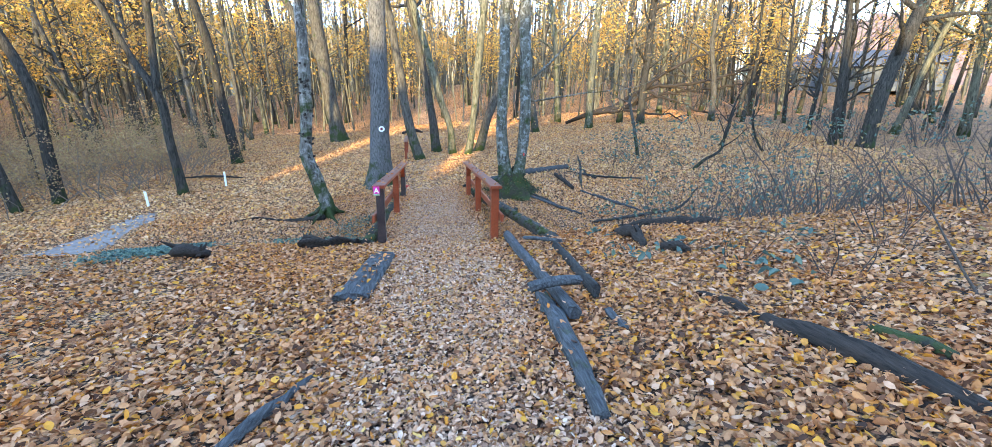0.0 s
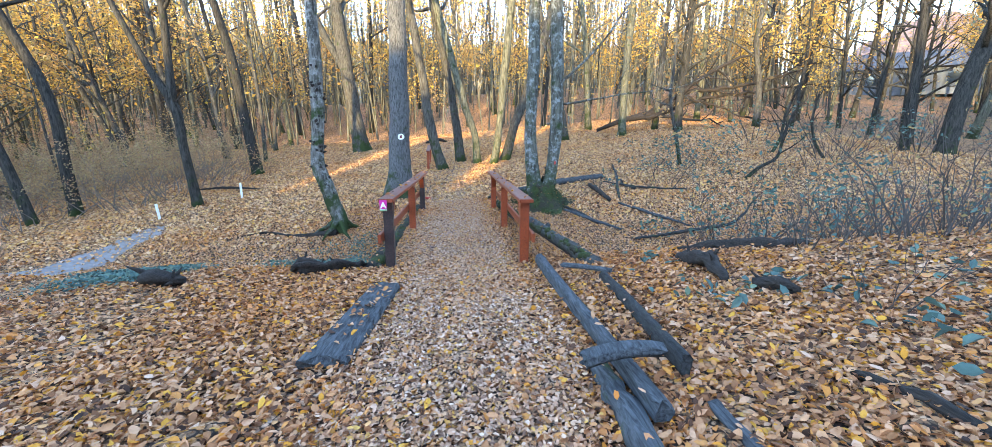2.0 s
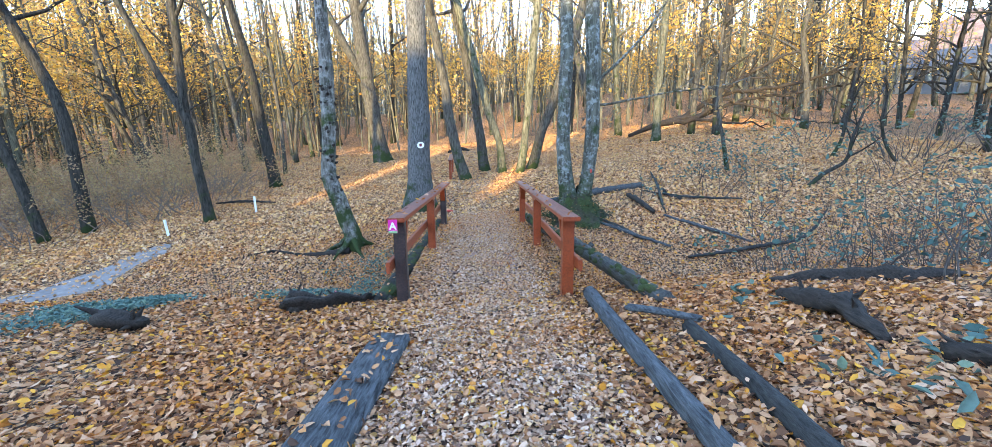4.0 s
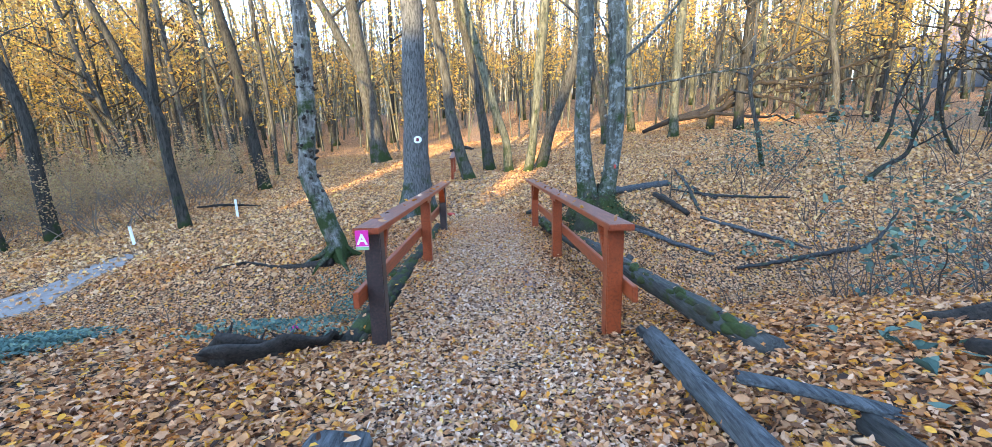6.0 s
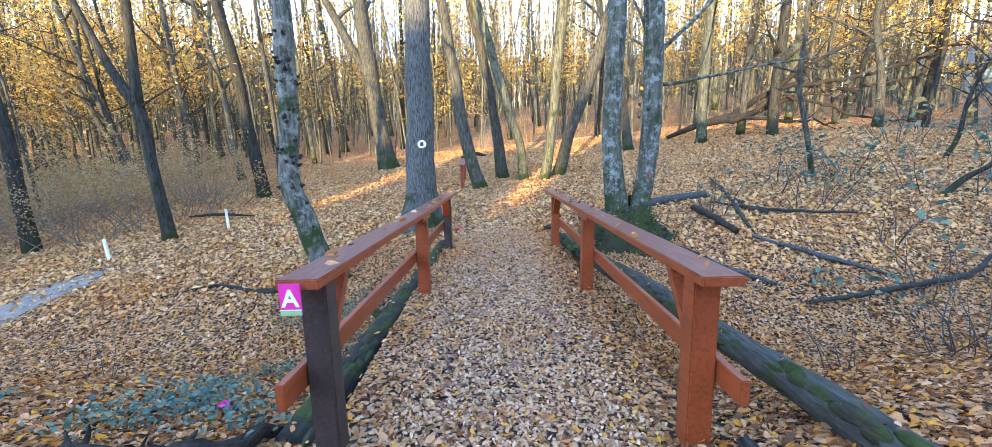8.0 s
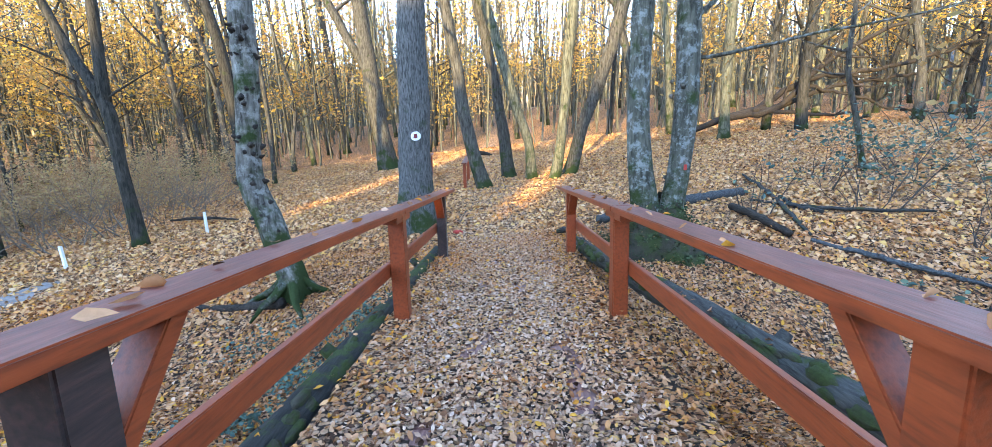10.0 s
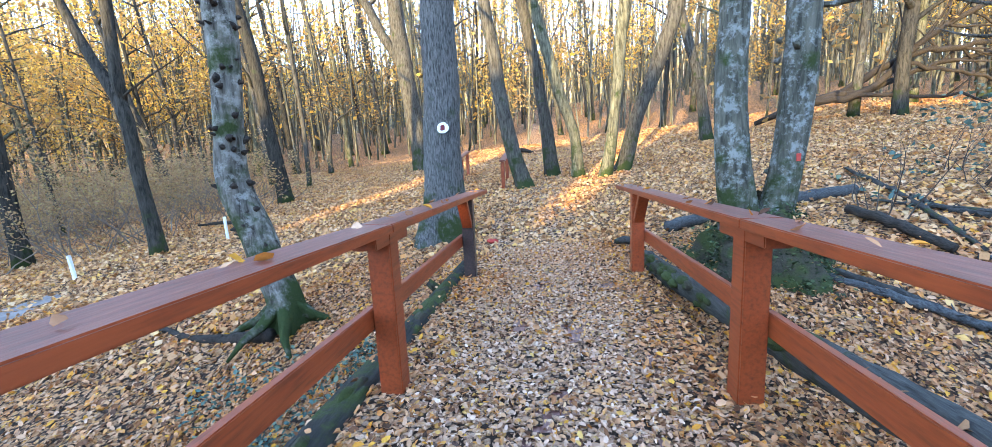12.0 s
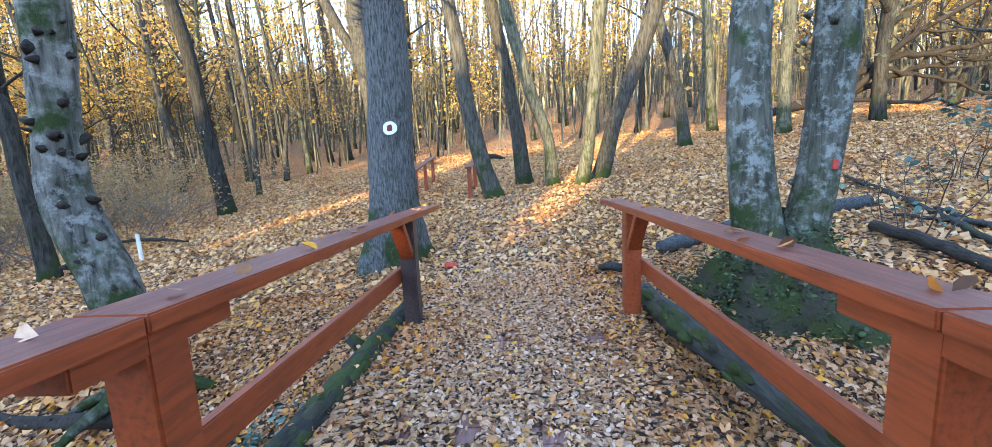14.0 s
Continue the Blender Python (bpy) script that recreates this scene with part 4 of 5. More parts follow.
def timber(x0, y0, h0, x1, y1, h1, wide, high, mat, label, turn=0.0, worn=0.02, seed=0, taper=0.12):
    """A hewn timber: softened square section, split along the grain, with ragged ends."""
    p = Vector((x0, y0, float(ground_z(x0, y0)) + h0))
    q = Vector((x1, y1, float(ground_z(x1, y1)) + h1))
    d = q - p
    r = np.random.default_rng(seed)
    n, sides = max(7, int(d.length / 0.09)), 18
    a = np.linspace(0, 2 * np.pi, sides, endpoint=False)
    k = (np.abs(np.cos(a)) ** 3.2 + np.abs(np.sin(a)) ** 3.2) ** (-1 / 3.2)
    k = k * (1 + r.normal(0, 1.6 * worn, sides))
    yaw, pitch = math.atan2(-d.x, d.y), math.atan2(d.z, math.hypot(d.x, d.y))
    m = Euler((pitch, turn, yaw)).to_matrix()
    v = []
    for i in range(n):
        f = i / (n - 1)
        bow = 1.6 * worn * math.sin(3.1 * f + seed)
        for j in range(sides):
            w = k[j] * (1 - taper * f + 1.2 * worn * noise.noise(Vector((j * 0.8, f * d.length * 5, seed))))
            along = f * d.length + (r.normal(0, 0.022) if i in (0, n - 1) else 0.0)
            co = m @ Vector((0.5 * wide * w * math.cos(a[j]) + bow, along, 0.5 * high * w * math.sin(a[j])))
            v.append(tuple(co))
    f = [(i * sides + j, i * sides + (j + 1) % sides, (i + 1) * sides + (j + 1) % sides, (i + 1) * sides + j) for i in range(n - 1) for j in range(sides)]
    f += [tuple(range(sides))[::-1], tuple((n - 1) * sides + j for j in range(sides))]
    s = Shape()
    s.add(v, [g[::-1] for g in f])
    me = s.mesh("timber", mat)
    for face in me.polygons[-2:]:
        face.use_smooth = False
    return solo("timber", me, p, label, "timber")


timber(-1.02, 2.95, 0.03, -0.86, 5.06, 0.07, 0.36, 0.12, GREY_WOOD, "weathered grey hewn plank half under leaves", 0.03, 0.012, 1, 0.08)
timber(0.99, 2.0, 0.10, 1.33, 6.2, 0.10, 0.115, 0.12, GREY_WOOD, "long weathered grey timber edging the path", 0.15, 0.03, 2, -0.25)
timber(0.72, 2.42, 0.215, 1.20, 2.38, 0.25, 0.13, 0.085, GREY_WOOD, "short split grey log lying across the timber", 0.1, 0.03, 3)
timber(1.3, 5.2, 0.18, 1.8, 4.8, 0.13, 0.11, 0.05, GREY_WOOD, "short grey board between two timbers", 0.0, 0.02, 4)
timber(1.44, 2.42, 0.075, 1.7, 4.85, 0.07, 0.07, 0.14, DARK_TIMBER, "dark weathered board on edge in the leaves", 0.2, 0.03, 5)
timber(1.16, 5.9, 0.0, 1.28, 6.62, 0.05, 0.08, 0.12, DARK_TIMBER, "short dark board by the bridge post", 0.3, 0.025, 6)
timber(1.32, 1.72, 0.02, 1.42, 2.05, 0.03, 0.09, 0.05, GREY_WOOD, "short grey split board among the leaves", 0.1, 0.03, 8)
log("log", [(0.74, 0.68, 0.02), (0.82, 1.4, 0.04), (0.88, 2.1, 0.04), (0.93, 2.75, 0.01)], (0.05, 0.075, 0.08, 0.065), MOSSY_GREY, "grey log with a mossy side edging the path", seed=7, rough=0.05)
log("log", [(2.32, 2.25, 0.0), (2.4, 1.85, 0.02), (2.44, 1.55, 0.0)], (0.025, 0.045, 0.03), ROT_WOOD, "thin dark rotten branch half under leaves", seed=26, rough=0.1)
log("log", [(2.43, 1.5, 0.0), (2.47, 1.25, 0.03), (2.52, 0.9, 0.04), (2.57, 0.6, 0.03), (2.62, 0.2, -0.02)], (0.075, 0.085, 0.09, 0.085, 0.06), ROT_WOOD, "dark rotten log sunk in leaves", seed=8, rough=0.08, squash=0.85, sides=16)
log("log", [(2.95, 1.2, -0.01), (3.05, 0.95, 0.0), (3.08, 0.6, -0.02)], (0.035, 0.055, 0.04), MOSS_WOOD, "green mossy log end beside the rotten log", seed=9, rough=0.08)
log("root", [(-2.42, 6.42, 0.05), (-2.25, 6.38, 0.1), (-2.05, 6.5, 0.07), (-1.84, 6.68, 0.09), (-1.5, 7.05, 0.03)], (0.065, 0.1, 0.085, 0.075, 0.035), ROT_WOOD, "dark rotten root lying at the gully edge", "root", seed=10, rough=0.3, squash=0.9, sides=16, bark_stubs=6)
log("root", [(-2.5, 6.62, 0.04), (-2.3, 6.55, 0.12), (-2.0, 6.68, 0.06)], (0.05, 0.075, 0.045), ROT_WOOD, "knobbly dark rotten root beside the fallen leaves", "root", seed=27, rough=0.3, sides=16, bark_stubs=3)
log("stump", [(-4.25, 6.05, 0.08), (-4.05, 5.98, 0.12), (-3.7, 5.95, 0.05)], (0.1, 0.15, 0.08), ROT_WOOD, "dark rotten stump with green moss", "stump", seed=11, rough=0.3, squash=0.7, bark_stubs=7)
log("root", [(3.0, 5.5, 0.03), (2.95, 5.1, 0.09), (2.88, 4.5, 0.11), (2.8, 4.15, 0.02)], (0.05, 0.09, 0.08, 0.04), ROT_WOOD, "dark upturned root in the leaves", "root", seed=12, rough=0.15, bark_stubs=6)
log("root", [(2.88, 3.86, 0.05), (3.0, 3.7, 0.08), (3.05, 3.5, 0.04)], (0.06, 0.08, 0.05), ROT_WOOD, "small dark broken root in the leaves", "root", seed=13, rough=0.15, bark_stubs=3)
log("log", [(1.95, 14.6, 0.08), (3.2, 15.0, 0.1), (5.4, 15.6, 0.08)], (0.1, 0.11, 0.1), GREY_WOOD, "grey trunk lying behind the twin trees", seed=14, rough=0.04)
log("log", [(4.55, 14.4, 0.1), (4.6, 13.7, 0.12), (4.75, 12.9, 0.06)], (0.07, 0.075, 0.06), ROT_WOOD, "dark log with a pale split side", seed=15, rough=0.05)
log("log", [(3.1, 12.6, 0.04), (3.6, 12.0, 0.06), (4.5, 11.2, 0.06)], (0.035, 0.045, 0.03), GREY_WOOD, "thin grey fallen trunk in the gully", seed=16, bark_stubs=3)
log("branch", [(4.7, 10.72, 0.06), (6.3, 10.9, 0.1), (8.0, 11.3, 0.2), (8.6, 11.6, 0.6)], (0.03, 0.045, 0.035, 0.015), DARK_TIMBER, "dark fallen branch in the gully", "branch", seed=17, bark_stubs=8)
log("branch", [(4.9, 12.78, 0.03), (5.7, 11.9, 0.06), (6.5, 11.2, 0.04)], (0.03, 0.045, 0.02), GREY_WOOD, "thin grey fallen branch", "branch", seed=18, bark_stubs=5)
log("branch", [(5.2, 14.9, 0.04), (6.1, 13.9, 0.06), (7.4, 13.2, 0.1)], (0.02, 0.035, 0.02), DARK_TIMBER, "thin dark fallen branch", "branch", seed=19, bark_stubs=6)
log("log", [(3.3, 6.15, 0.02), (3.9, 5.85, 0.05), (4.5, 5.6, 0.04), (5.0, 5.5, 0.0)], (0.04, 0.075, 0.08, 0.04), ROT_WOOD, "dark rotten branch wood under the shrubs", seed=20, rough=0.17, bark_stubs=3)
log("root", [(-6.4, 12.1, -0.01), (-5.4, 12.35, 0.03), (-4.5, 12.05, 0.02), (-3.3, 11.9, 0.08)], (0.02, 0.035, 0.045, 0.08), ROT_WOOD, "dark exposed root along the gully bank", "root", seed=21, rough=0.1, bark_stubs=5)
log("branch", [(-11.2, 20.0, 0.1), (-9.6, 19.4, 0.18), (-8.2, 18.9, 0.08)], (0.03, 0.05, 0.02), ROT_WOOD, "dark fallen branch behind the trail", "branch", seed=22, bark_stubs=6)
log("log", [(-1.9, 29.0, 0.1), (-1.2, 29.3, 0.2), (-0.5, 29.2, 0.05)], (0.06, 0.12, 0.05), ROT_WOOD, "dark broken wood on the far path", seed=23, bark_stubs=4)
log("branch", [(6.58, 17.74, 0.04), (5.83, 15.21, 0.04), (5.26, 13.59, 0.04), (5.07, 12.87, 0.04)], (0.03, 0.045, 0.04, 0.02), DARK_TIMBER, "thin dark fallen branch on the leafy slope", "branch", seed=60, bark_stubs=5)
log("branch", [(5.91, 15.07, 0.04), (5.77, 14.22, 0.04), (5.93, 13.81, 0.04)], (0.03, 0.045, 0.04), DARK_TIMBER, "short dark stick in the fallen leaves", "branch", seed=61, bark_stubs=5)
log("branch", [(3.16, 12.74, 0.04), (3.58, 12.26, 0.04), (3.79, 11.89, 0.04), (3.97, 11.59, 0.04)], (0.03, 0.045, 0.04, 0.02), DARK_TIMBER, "dark fallen limb lying in the gully", "branch", seed=62, bark_stubs=5)
log("branch", [(-1.4, 0.5, 0.0), (-1.2, 0.95, 0.03), (-1.0, 1.45, 0.01)], (0.03, 0.04, 0.02), GREY_WOOD, "short grey stick poking out of the leaves", "branch", seed=24)
log("log", [(1.3, 13.9, 0.1), (1.15, 14.0, 0.12), (1.05, 14.1, 0.08)], (0.05, 0.06, 0.04), DARK_TIMBER, "small dark cut branch by the log beam", seed=25)


def mound():
    """The mossy root mound of the twin trees."""
    rng = np.random.default_rng(9)
    s, n, m = Shape(), 28, 9
    a = np.linspace(0, 2 * np.pi, n, endpoint=False)
    v = []
    for j in range(m):
        f = j / (m - 1)
        for b in a:
            r = 0.26 + 0.56 * f + f * 0.16 * math.sin(5 * b + 1) + rng.normal(0, 0.025)
            x, y = 2.6 + r * math.cos(b) * 1.1, 12.95 + r * math.sin(b)
            z = float(ground_z(x, y)) - 0.06 + 0.78 * (1 - f) ** 1.5 + rng.normal(0, 0.05) + 0.05 * math.sin(7 * b + 3 * f)
            v.append((x - 2.6, y - 12.95, z))
    f = [(j * n + i, j * n + (i + 1) % n, (j + 1) * n + (i + 1) % n, (j + 1) * n + i) for j in range(m - 1) for i in range(n)]
    s.add(v, [q[::-1] for q in f])
    t = thing("root_mound", (2.6, 12.95, 0), "moss-covered root mound under the twin trees", "mound")
    part("moss_cover", s.mesh("moss_cover", MOSS), t)
    p = np.array(v)[rng.integers(n, len(v), 3600)] + rng.normal(0, 0.05, (3600, 3)) + np.array((0, 0, 0.03))
    part("ivy", leaves_mesh("ivy", p, 0.05, IVY_LEAF, rng, 1.0), t, "small dark green ivy leaves")


mound()

# ---- trail, stakes, litter bits ----


def trail():
    c = curve_points([(x, y, 0.0, w) for x, y, w in TRAIL], 0.35)
    d = np.gradient(c[:, :2], axis=0)
    d /= np.linalg.norm(d, axis=1)[:, None]
    rng = np.random.default_rng(3)
    s, v, m = Shape(), [], 7
    for p, t in zip(c, d):
        w = p[3] * (0.7 + 0.4 * noise.noise(Vector((p[0], p[1], 0))))
        for j in range(m):
            f = (j / (m - 1) * 2 - 1) * w
            x, y = p[0] - t[1] * f + rng.normal(0, 0.03), p[1] + t[0] * f + rng.normal(0, 0.03)
            edge = abs(j / (m - 1) * 2 - 1)
            v.append((x, y, float(ground_z(x, y)) + 0.022 - 0.05 * edge ** 3))
    s.add(v, [(i * m + j, i * m + j + 1, (i + 1) * m + j + 1, (i + 1) * m + j) for i in range(len(c) - 1) for j in range(m - 1)])
    solo("trail", s.mesh("trail", EARTH), (0, 0, 0), "pale trodden earth trail between fallen leaves", "trail", kind="structure")
    p = np.array(v)[rng.integers(0, len(v), 500)] + np.column_stack([rng.normal(0, 0.25, (500, 2)), np.zeros(500)])
    p[:, 2] = ground_z(p[:, 0], p[:, 1]) + rng.uniform(0.03, 0.06, 500)
    solo("leaf_litter", leaves_mesh("leaf_litter", p, 0.1, BRIGHT_DRY_LEAF, rng, 1.0, width=0.9, simple=True), (0, 0, 0), "dry leaves blown over the earth trail", "leaf litter", kind="stuff")


trail()


def stake(x, y, h, lean):
    z = float(ground_z(x, y))
    s = beam_mesh("stake", (0, 0, -0.2), (lean * h, 0.0001, h), 0.06, 0.06, WHITE, 0.006)
    solo("stake", s, (x, y, z), "thin whitewashed stake beside the trail", "stake", "trail stakes")


stake(-9.85, 15.1, 0.55, -0.12)
stake(-8.45, 17.8, 0.6, -0.03)


def wrapper():
    rng = np.random.default_rng(8)
    s = Shape()
    for x, y, z, r in ((0, 0, 0.04, 0.05), (0.06, 0.05, 0.03, 0.04), (-0.04, 0.08, 0.03, 0.035)):
        s.tube([(x - 0.06, y, z), (x - 0.02, y + 0.01, z + 0.01), (x + 0.05, y, z)], [r * 0.5, r, r * 0.6], 8, rough=0.18, seed=int(rng.integers(99)))
    solo("wrapper", s.mesh("wrapper", RED, False), (-1.0, 14.95, float(ground_z(-1.0, 14.95))), "crumpled red wrapper in the leaves", "wrapper")


wrapper()
pink_scrap = Shape()
pink_scrap.tube([(-0.05, 0, 0.02), (0, 0.015, 0.045), (0.05, 0, 0.025)], [0.01, 0.024, 0.012], 7, rough=0.25, seed=6)
solo("wrapper", pink_scrap.mesh("wrapper", PINK, False), (-2.20, 7.51, float(ground_z(-2.20, 7.51)) + 0.02), "small crumpled pink wrapper among ivy", "wrapper")
ground_scrap = Shape()
ground_scrap.tube([(-0.05, 0, 0.02), (0, 0.01, 0.035), (0.06, 0, 0.02)], [0.02, 0.04, 0.02], 7, rough=0.2, seed=5)
solo("tissue", ground_scrap.mesh("tissue", WHITE, False), (1.5, 9.2, float(ground_z(1.5, 9.2)) + 0.03), "crumpled white tissue beside the deck", "tissue")


def rail_leaves(side, xs, zs, seed, n):
    rng = np.random.default_rng(seed)
    y = rng.uniform(6.7, 13.6, n)
    x = np.interp(y, (6.8, 9.8, 12.8, 13.8), xs) + rng.uniform(-0.085, 0.085, n)
    z = np.interp(y, (6.56, 13.78), zs) + 0.012
    solo("fallen_leaves", leaves_mesh("fallen_leaves", np.stack([x, y, z], -1), 0.075, LEAF, rng, 1.0), (0, 0, 0), "a few dry leaves lying on the handrail", "leaves", kind="stuff")


rail_leaves(-1, (-1.08, -1.02, -1.0, -0.98), (0.985, 0.715), 31, 26)
rail_leaves(1, (1.06, 1.08, 1.1, 1.105), (0.95, 0.71), 32, 26)

# ---- brush and small plants ----


def bush(at, size, stems, leaf, leaves, label, seed, spread=0.6, leaf_size=0.06, mat=TWIG, thick=0.012):
    rng = np.random.default_rng(seed)
    t = thing("shrub", (at[0], at[1], float(ground_z(*at))), label, "shrub", "forest shrubs")
    ends = []
    for i in range(stems):
        s = Shape()
        a, q = rng.uniform(0, 6.28), rng.uniform(0, 1) ** 0.5
        limb(s, (0.5 * q * size * math.cos(a) * spread, 0.5 * q * size * math.sin(a) * spread, -0.05), (spread * math.cos(a), spread * math.sin(a), rng.uniform(0.7, 1.6)), size * rng.uniform(0.5, 1.1), thick * rng.uniform(0.6, 1.2), rng, 0.1, 4, 2, ends, 0.45, 0.16 * size)
        part("stem", s.mesh("stem", mat), t)
    if leaves:
        e = np.array(ends)
        pos = e[rng.integers(0, len(e), leaves)] + rng.normal(0, 0.05 * size, (leaves, 3))
        part("foliage", leaves_mesh("foliage", pos, leaf_size, leaf, rng, 1.0 if leaf is GREEN_LEAF else 0.0, simple=leaf_size < 0.1), t)
    return t


def copies(kinds, places, rng, low=0.7, high=1.3):
    for x, y in places:
        k = kinds[int(rng.integers(0, len(kinds)))]
        o = copy_thing(k, Matrix.Translation((x, y, float(ground_z(x, y)))) @ Euler((0, 0, rng.uniform(0, 6.28))).to_matrix().to_4x4())
        o.scale = (rng.uniform(low, high),) * 3


rng = np.random.default_rng(55)
BRUSH_LEAF = leaf_material("brush_leaf", [(0.0, (0.24, 0.15, 0.085)), (0.5, (0.40, 0.26, 0.14)), (1.0, (0.42, 0.34, 0.15))], 0.35)
BRUSH = "dense dry shrub with thin grey-brown twigs and tan leaves"
dry = [bush((-15.5 - i, 20.5 + i), 1.9, 10, BRUSH_LEAF, 680, BRUSH, 200 + i, 0.9, 0.06, DRY_TWIG, 0.014) for i in range(3)]
copies(dry, [(rng.uniform(-24, -11.2), rng.uniform(16.2, 27)) for i in range(74)], rng, 0.9, 1.6)
copies(dry, [(rng.uniform(-30, -15), rng.uniform(9, 17)) for i in range(18)], rng)
GREENISH = "thin shrub with bare twigs and grey-green leaves"
sparse = [bush((8.5 + 1.6 * i, 9.0 + 1.3 * i), 1.5, 5, GREEN_LEAF, 70, GREENISH, 210 + i, 0.8, 0.11, thick=0.011) for i in range(3)]
bare = [bush((9.0 + 1.5 * i, 6.5 + i), 1.4, 7, TAN_LEAF, 10, "bare thin-stemmed shrub above the fallen leaves", 220 + i, 0.5, 0.06, thick=0.012) for i in range(3)]
copies(sparse, [(rng.uniform(5.5, 15), rng.uniform(7, 17.5)) for i in range(24)], rng)
copies(bare, [(rng.uniform(4.6, 15), rng.uniform(4, 15)) for i in range(38)], rng, 0.5, 1.2)
copies(bare, [(rng.uniform(12, 27), rng.uniform(7, 24)) for i in range(30)], rng, 1.1, 2.2)
copies(sparse, [(rng.uniform(15, 26), rng.uniform(10, 24)) for i in range(16)], rng, 0.9, 1.7)
copies(bare, [(rng.uniform(4.4, 11), rng.uniform(1.0, 8)) for i in range(26)], rng, 0.6, 1.2)
copies(bare, [(rng.uniform(5.0, 9.5), rng.uniform(2.5, 7.5)) for i in range(9)], rng, 1.0, 1.5)
copies(sparse, [(4.8, 7.6), (6.2, 5.6), (7.4, 7.9), (5.6, 9.2)], rng, 0.7, 1.0)
copies(bare, [(3.4, 3.1), (3.9, 2.2), (4.4, 3.6), (5.0, 2.6), (3.3, 8.4), (3.7, 10.4), (-4.9, 9.3)], rng, 0.35, 0.6)


def ground_plants(name, x0, x1, y0, y1, n, seed, size, label):
    r = np.random.default_rng(seed)
    c = np.stack([r.uniform(x0, x1, 14), r.uniform(y0, y1, 14)], -1)
    p = c[r.integers(0, 14, n)] + r.normal(0, 0.22, (n, 2))
    z = ground_z(p[:, 0], p[:, 1]) + r.uniform(0.02, 0.14, n)
    solo(name, leaves_mesh(name, np.column_stack([p, z]), size, GREEN_LEAF, r, 1.0), (0, 0, 0), label, "ground plants", kind="stuff")


ground_plants("ivy_patch", -3.6, -1.9, 7.2, 11.6, 2000, 61, 0.055, "low blue-green ivy creeping in the gully")
ground_plants("ivy_patch", -6.0, -4.6, 6.4, 8.2, 2600, 62, 0.06, "low blue-green ivy clump at the gully edge")
ground_plants("seedlings", 1.9, 4.8, 2.2, 6.0, 120, 63, 0.11, "scattered grey-green seedlings in the leaves")
ground_plants("seedlings", 5.0, 12.0, 11.0, 18.0, 150, 64, 0.12, "scattered grey-green seedlings on the slope")


def curved_sapling(at, knots, label, seed):
    r = np.random.default_rng(seed)
    t = thing("sapling", (at[0], at[1], float(ground_z(*at))), label, "sapling")
    s, ends = Shape(), []
    c = curve_points([(x, 0, z, q) for x, z, q in knots], 0.15)
    s.tube(c[:, :3], c[:, 3], 8, rough=0.04, seed=seed)
    for i in range(7):
        j = int(r.integers(len(c) // 2, len(c)))
        limb(s, c[j, :3], r.normal(0, 1, 3) + np.array((0, 0, 0.8)), r.uniform(0.6, 1.6), c[j, 3] * 0.6, r, 0.3, 5, 2, ends)
    part("stem", s.mesh("stem", DARK_BARK), t)


curved_sapling((9.82, 13.95), [(0, -0.1, 0.07), (0.5, 0.35, 0.06), (1.15, 0.75, 0.05), (1.25, 1.4, 0.045), (1.5, 2.2, 0.03)], "bent dark sapling rising from the slope", 71)
curved_sapling((13.3, 17.33), [(0, -0.1, 0.07), (0.35, 0.6, 0.06), (0.45, 1.5, 0.05), (0.9, 2.8, 0.03)], "slender dark sapling on the slope", 72)
curved_sapling((14.3, 15.6), [(0, -0.1, 0.06), (-0.5, 0.5, 0.05), (-0.8, 1.3, 0.045), (-0.7, 2.4, 0.03)], "crooked dark sapling among shrubs", 73)


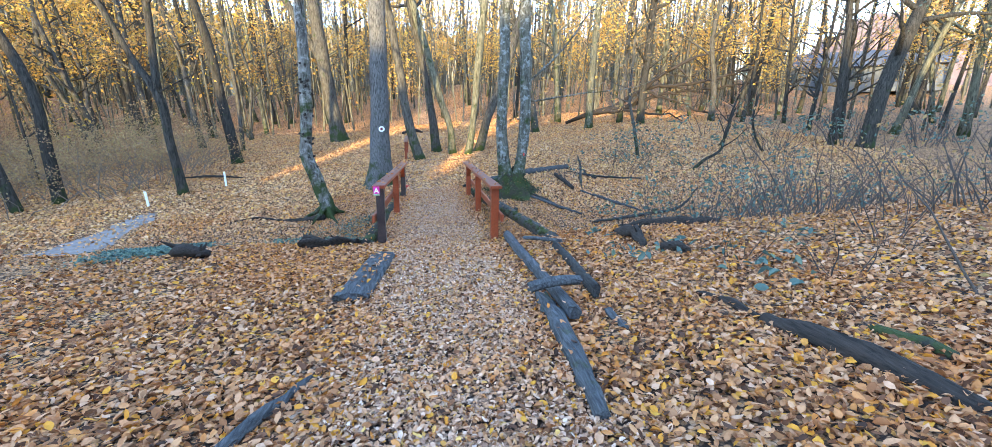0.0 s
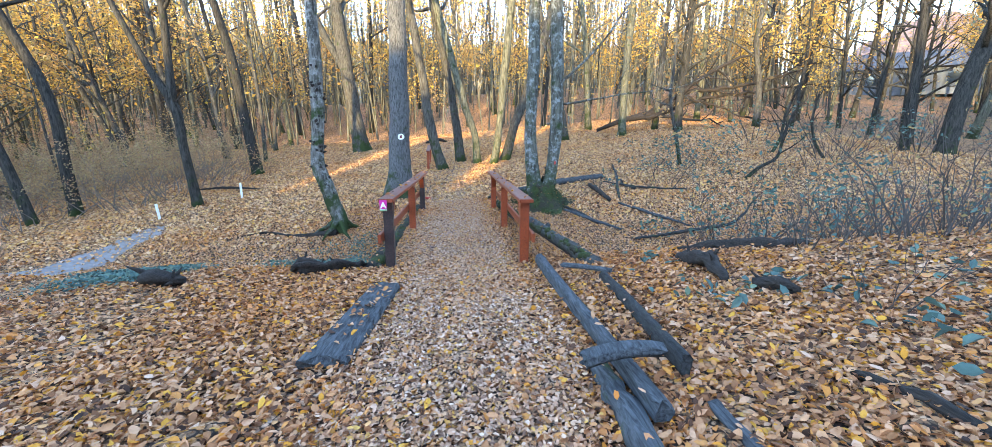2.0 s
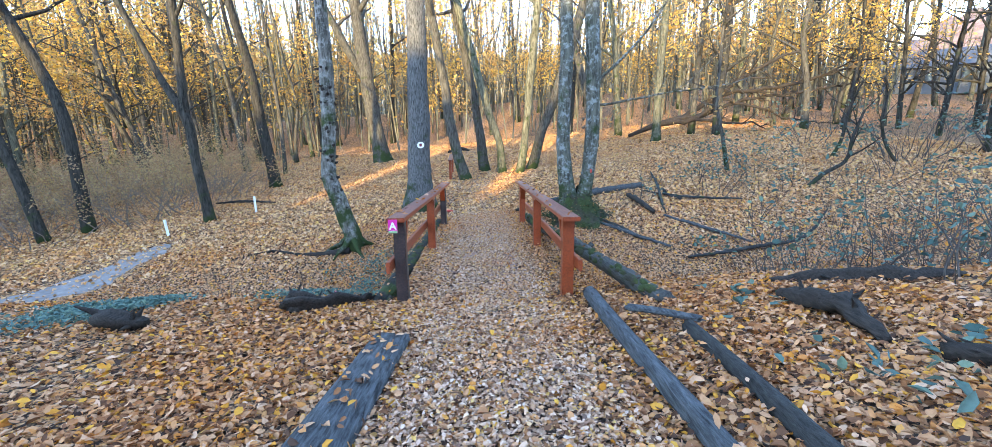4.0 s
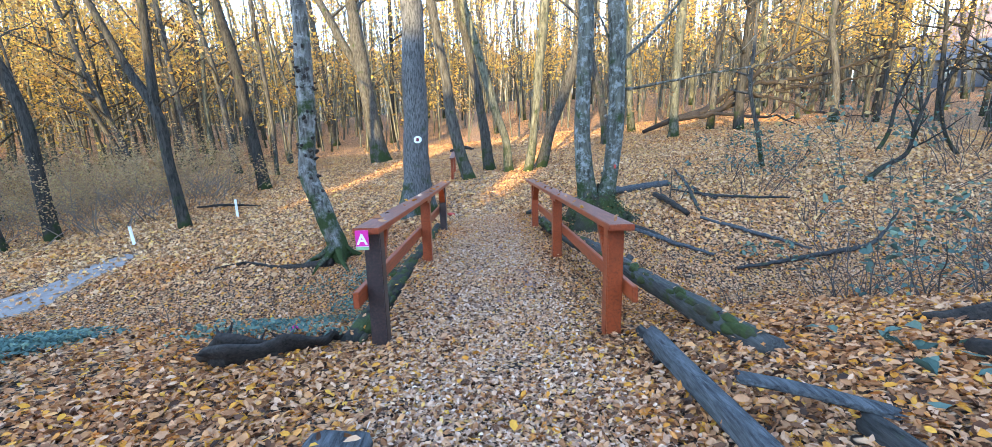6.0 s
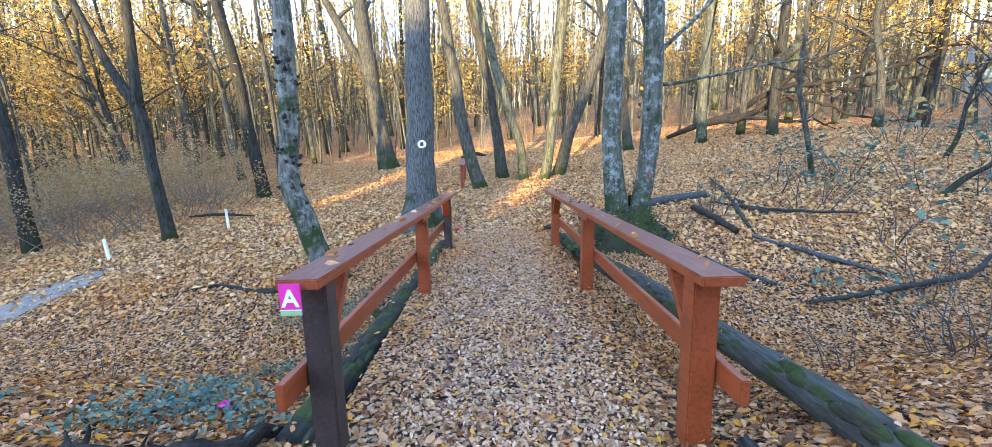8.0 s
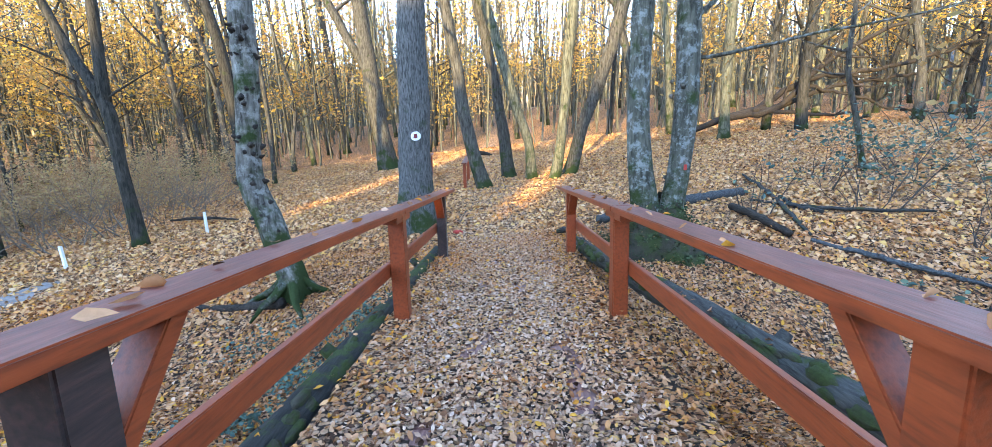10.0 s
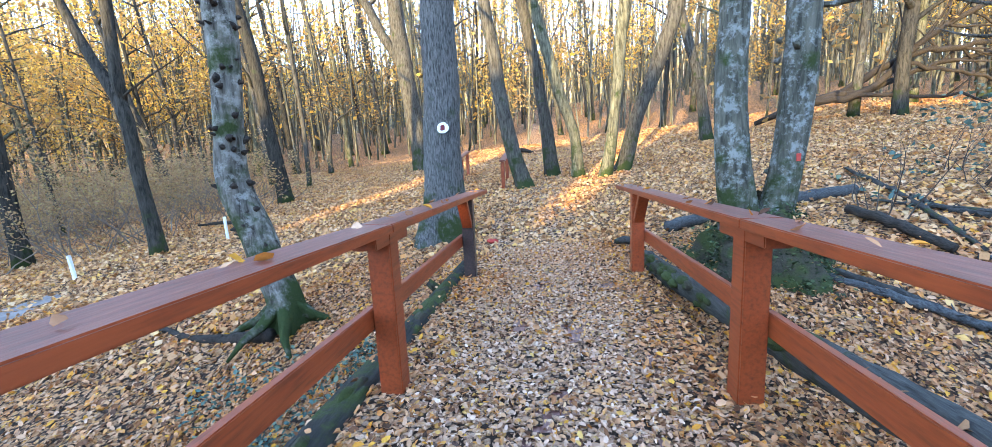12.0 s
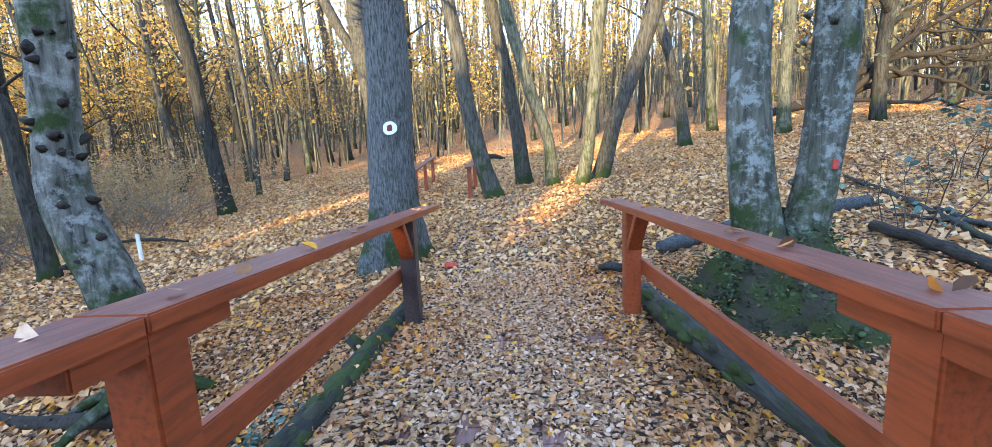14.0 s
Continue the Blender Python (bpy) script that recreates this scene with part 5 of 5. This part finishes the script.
def fallen_tree():
    """A dead tree that lies across the slope, its bare boughs arching out."""
    r = np.random.default_rng(81)
    o = np.array((10.2, 27.0, float(ground_z(10.2, 27.0))))
    t = thing("fallen_tree", o, "dead fallen tree with bare dark boughs fanning out", "fallen tree")
    s = Shape()
    s.tube([(-1.2, 0.3, 0.15), (0.3, 0.1, 0.75), (1.75, 0, 1.1), (3.0, 0, 1.25)], [0.1, 0.17, 0.19, 0.16], 9, rough=0.05, seed=2)
    part("trunk", s.mesh("trunk", ROT_WOOD), t)
    arcs = (((1.7, 0, 1.1, 0.15), (4.2, 0, 2.4, 0.13), (7.4, 0, 2.85, 0.1), (11.1, 0, 3.7, 0.07), (14.4, 0, 5.1, 0.03)),
            ((0.3, 0, 0.8, 0.15), (2.8, -0.3, 1.25, 0.14), (4.4, -0.6, 3.0, 0.12), (6.5, -0.9, 4.2, 0.09), (9.0, -1.2, 5.2, 0.03)),
            ((4.2, 0, 2.2, 0.09), (6.5, 0, 1.65, 0.07), (8.6, 0, 0.95, 0.05), (12.4, 0.2, 0.8, 0.02)),
            ((2.9, 0, 1.2, 0.13), (5.2, 0.2, 2.0, 0.1), (9.6, 0.4, 2.65, 0.07), (14.8, 0.5, 3.3, 0.025)),
            ((2.0, -0.2, 1.1, 0.1), (3.6, -0.8, 0.9, 0.08), (6.2, -1.3, 0.7, 0.04)))
    for arc in arcs:
        c = curve_points(arc, 0.4)
        c[1:-1, :3] += r.normal(0, 0.05, (len(c) - 2, 3))
        b = Shape()
        b.tube(c[:, :3], c[:, 3], 7, rough=0.05, seed=3)
        for k in range(len(c) // 2):
            q = c[int(r.integers(len(c) // 4, len(c)))]
            limb(b, q[:3], (r.normal(0.9, 0.5), r.normal(0, 0.5), r.normal(0.4, 0.7)), r.uniform(0.8, 2.4), q[3] * 0.5 + 0.008, r, 0.2, 5, 1, None, 0.4, 0.4)
        part("bough", b.mesh("bough", ROT_WOOD), t)


fallen_tree()


def far_hill():
    """A wooded hill in the distance."""
    s, n = Shape(), 70
    v = []
    for j in range(n):
        for i in range(n):
            x, y = 60 + 190 * i / (n - 1), 85 + 150 * j / (n - 1)
            h = 43 * math.exp(-((x - 162) / 40) ** 2 - ((y - 140) / 40) ** 2)
            v.append((x, y, h - 4 + 3.2 * noise.noise(Vector((x * 0.22, y * 0.22, 0))) + 1.6 * noise.noise(Vector((x * 0.6, y * 0.6, 3)))))
    s.add(v, [(j * n + i, j * n + i + 1, (j + 1) * n + i + 1, (j + 1) * n + i) for j in range(n - 1) for i in range(n - 1)])
    solo("backdrop", s.mesh("backdrop", plain("bare_woods", (0.2, 0.13, 0.12), 1.0, 0.6, 0.5)), (0, 0, 0), "distant hill of bare reddish-grey woods", "hill", kind="structure")


far_hill()


def far_ridge():
    """A wooded ridge added as twig haze, to cover bright sky behind the stems."""
    bark = Mat("ridge_woods", 1.0, 0.05)
    c = bark.ramp(bark.noise(0.9, 6.0, 0.75, bark.scaled((1.0, 1.0, 0.12))), [(0.34, (0.07, 0.06, 0.05)), (0.5, (0.24, 0.185, 0.12)), (0.66, (0.36, 0.33, 0.3))])
    c = bark.mix(bark.ramp(bark.noise(0.25, 5.0, 0.7), [(0.45, (0, 0, 0)), (0.65, (0.7, 0.7, 0.7))]), c, (0.36, 0.235, 0.09))
    s, n, m = Shape(), 260, 14
    v = []
    for i in range(n):
        a = radians(-66 + 106 * i / (n - 1))
        fade = float(sstep(40, 33, math.degrees(a)))
        for j in range(m):
            d = 112 + 3.0 * j
            x, y = d * math.sin(a), d * math.cos(a)
            z = -4 + (6 + 2.1 * j * fade) + (2.6 * noise.noise(Vector((a * 60, j * 0.9, 1.0))) + 1.6 * noise.noise(Vector((a * 210, j * 1.7, 5.0)))) * (j > 0)
            v.append((x, y, z if j else -8.0))
    s.add(v, [(i * m + j, i * m + j + 1, (i + 1) * m + j + 1, (i + 1) * m + j) for i in range(n - 1) for j in range(m - 1)])
    solo("backdrop", s.mesh("backdrop", bark.colour(c), False), (0, 0, 0), "added backdrop ridge of bare grey and golden woods", "hill", kind="structure")


far_ridge()


def far_house():
    """A low pale house with a grey roof, seen through the gap in the wood."""
    o = Vector((52.0, 47.5, float(ground_z(52.0, 47.5)) - 0.3))
    t = thing("house", o, "low pale house with a grey roof beyond the wood", "house")
    t.rotation_euler = (0, 0, radians(-43))
    part("wall", beam_mesh("wall", (-8, 0, 1.5), (8, 0, 1.5), 7.0, 3.0, RENDERED, 0.02), t)
    s = Shape()
    s.add([(-8.6, -4.1, 2.85), (8.6, -4.1, 2.85), (8.6, 4.1, 2.85), (-8.6, 4.1, 2.85), (-8.0, 0, 5.0), (8.0, 0, 5.0)], [(0, 1, 5, 4), (2, 3, 4, 5), (1, 2, 5), (3, 0, 4), (3, 2, 1, 0)])
    part("roof", s.mesh("roof", ROOF, False), t)
    for x in (-6, -2.8, 0.4, 3.6, 6.4):
        w = part("window", beam_mesh("window", (x, -3.56, 1.7), (x, -3.48, 1.7), 1.3, 1.3, RENDERED, 0.02), t)
        part("pane", beam_mesh("pane", (x, -3.6, 1.7), (x, -3.57, 1.7), 1.1, 1.1, GLASS, 0.01), w)


far_house()


def timber_leaves():
    """Leaves that have dropped on the planks and logs."""
    r = np.random.default_rng(91)
    p = []
    for x0, y0, h0, x1, y1, h1, w, n in ((-1.02, 3.0, 0.098, -0.86, 5.0, 0.138, 0.15, 52), (1.0, 2.0, 0.165, 1.33, 6.1, 0.165, 0.05, 22), (1.45, 2.5, 0.13, 1.7, 4.8, 0.15, 0.03, 8), (0.76, 0.9, 0.11, 0.9, 2.6, 0.13, 0.04, 7)):
        u = r.uniform(0, 1, n)
        x = x0 + (x1 - x0) * u + r.uniform(-w, w, n)
        y = y0 + (y1 - y0) * u
        p += list(zip(x, y, ground_z(x, y) + h0 + (h1 - h0) * u))
    for a, b, rad, n in (((1.98, 5.85, 0.09), (1.28, 13.75, -0.36), 0.125, 60), ((-1.42, 6.95, -0.27), (-1.18, 13.3, -0.38), 0.14, 34)):
        a, b = np.array(a), np.array(b)
        u = r.uniform(0, 1, n)
        w = r.normal(0, 0.035, n)
        p += [a + (b - a) * f + np.array((g, 0, rad - 3 * g * g)) for f, g in zip(u, w)]
    solo("fallen_leaves", leaves_mesh("fallen_leaves", np.array([tuple(q) for q in p]), 0.07, LEAF, r, 1.0), (0, 0, 0), "dry leaves dropped on the weathered timbers and logs", "leaves", kind="stuff")


timber_leaves()
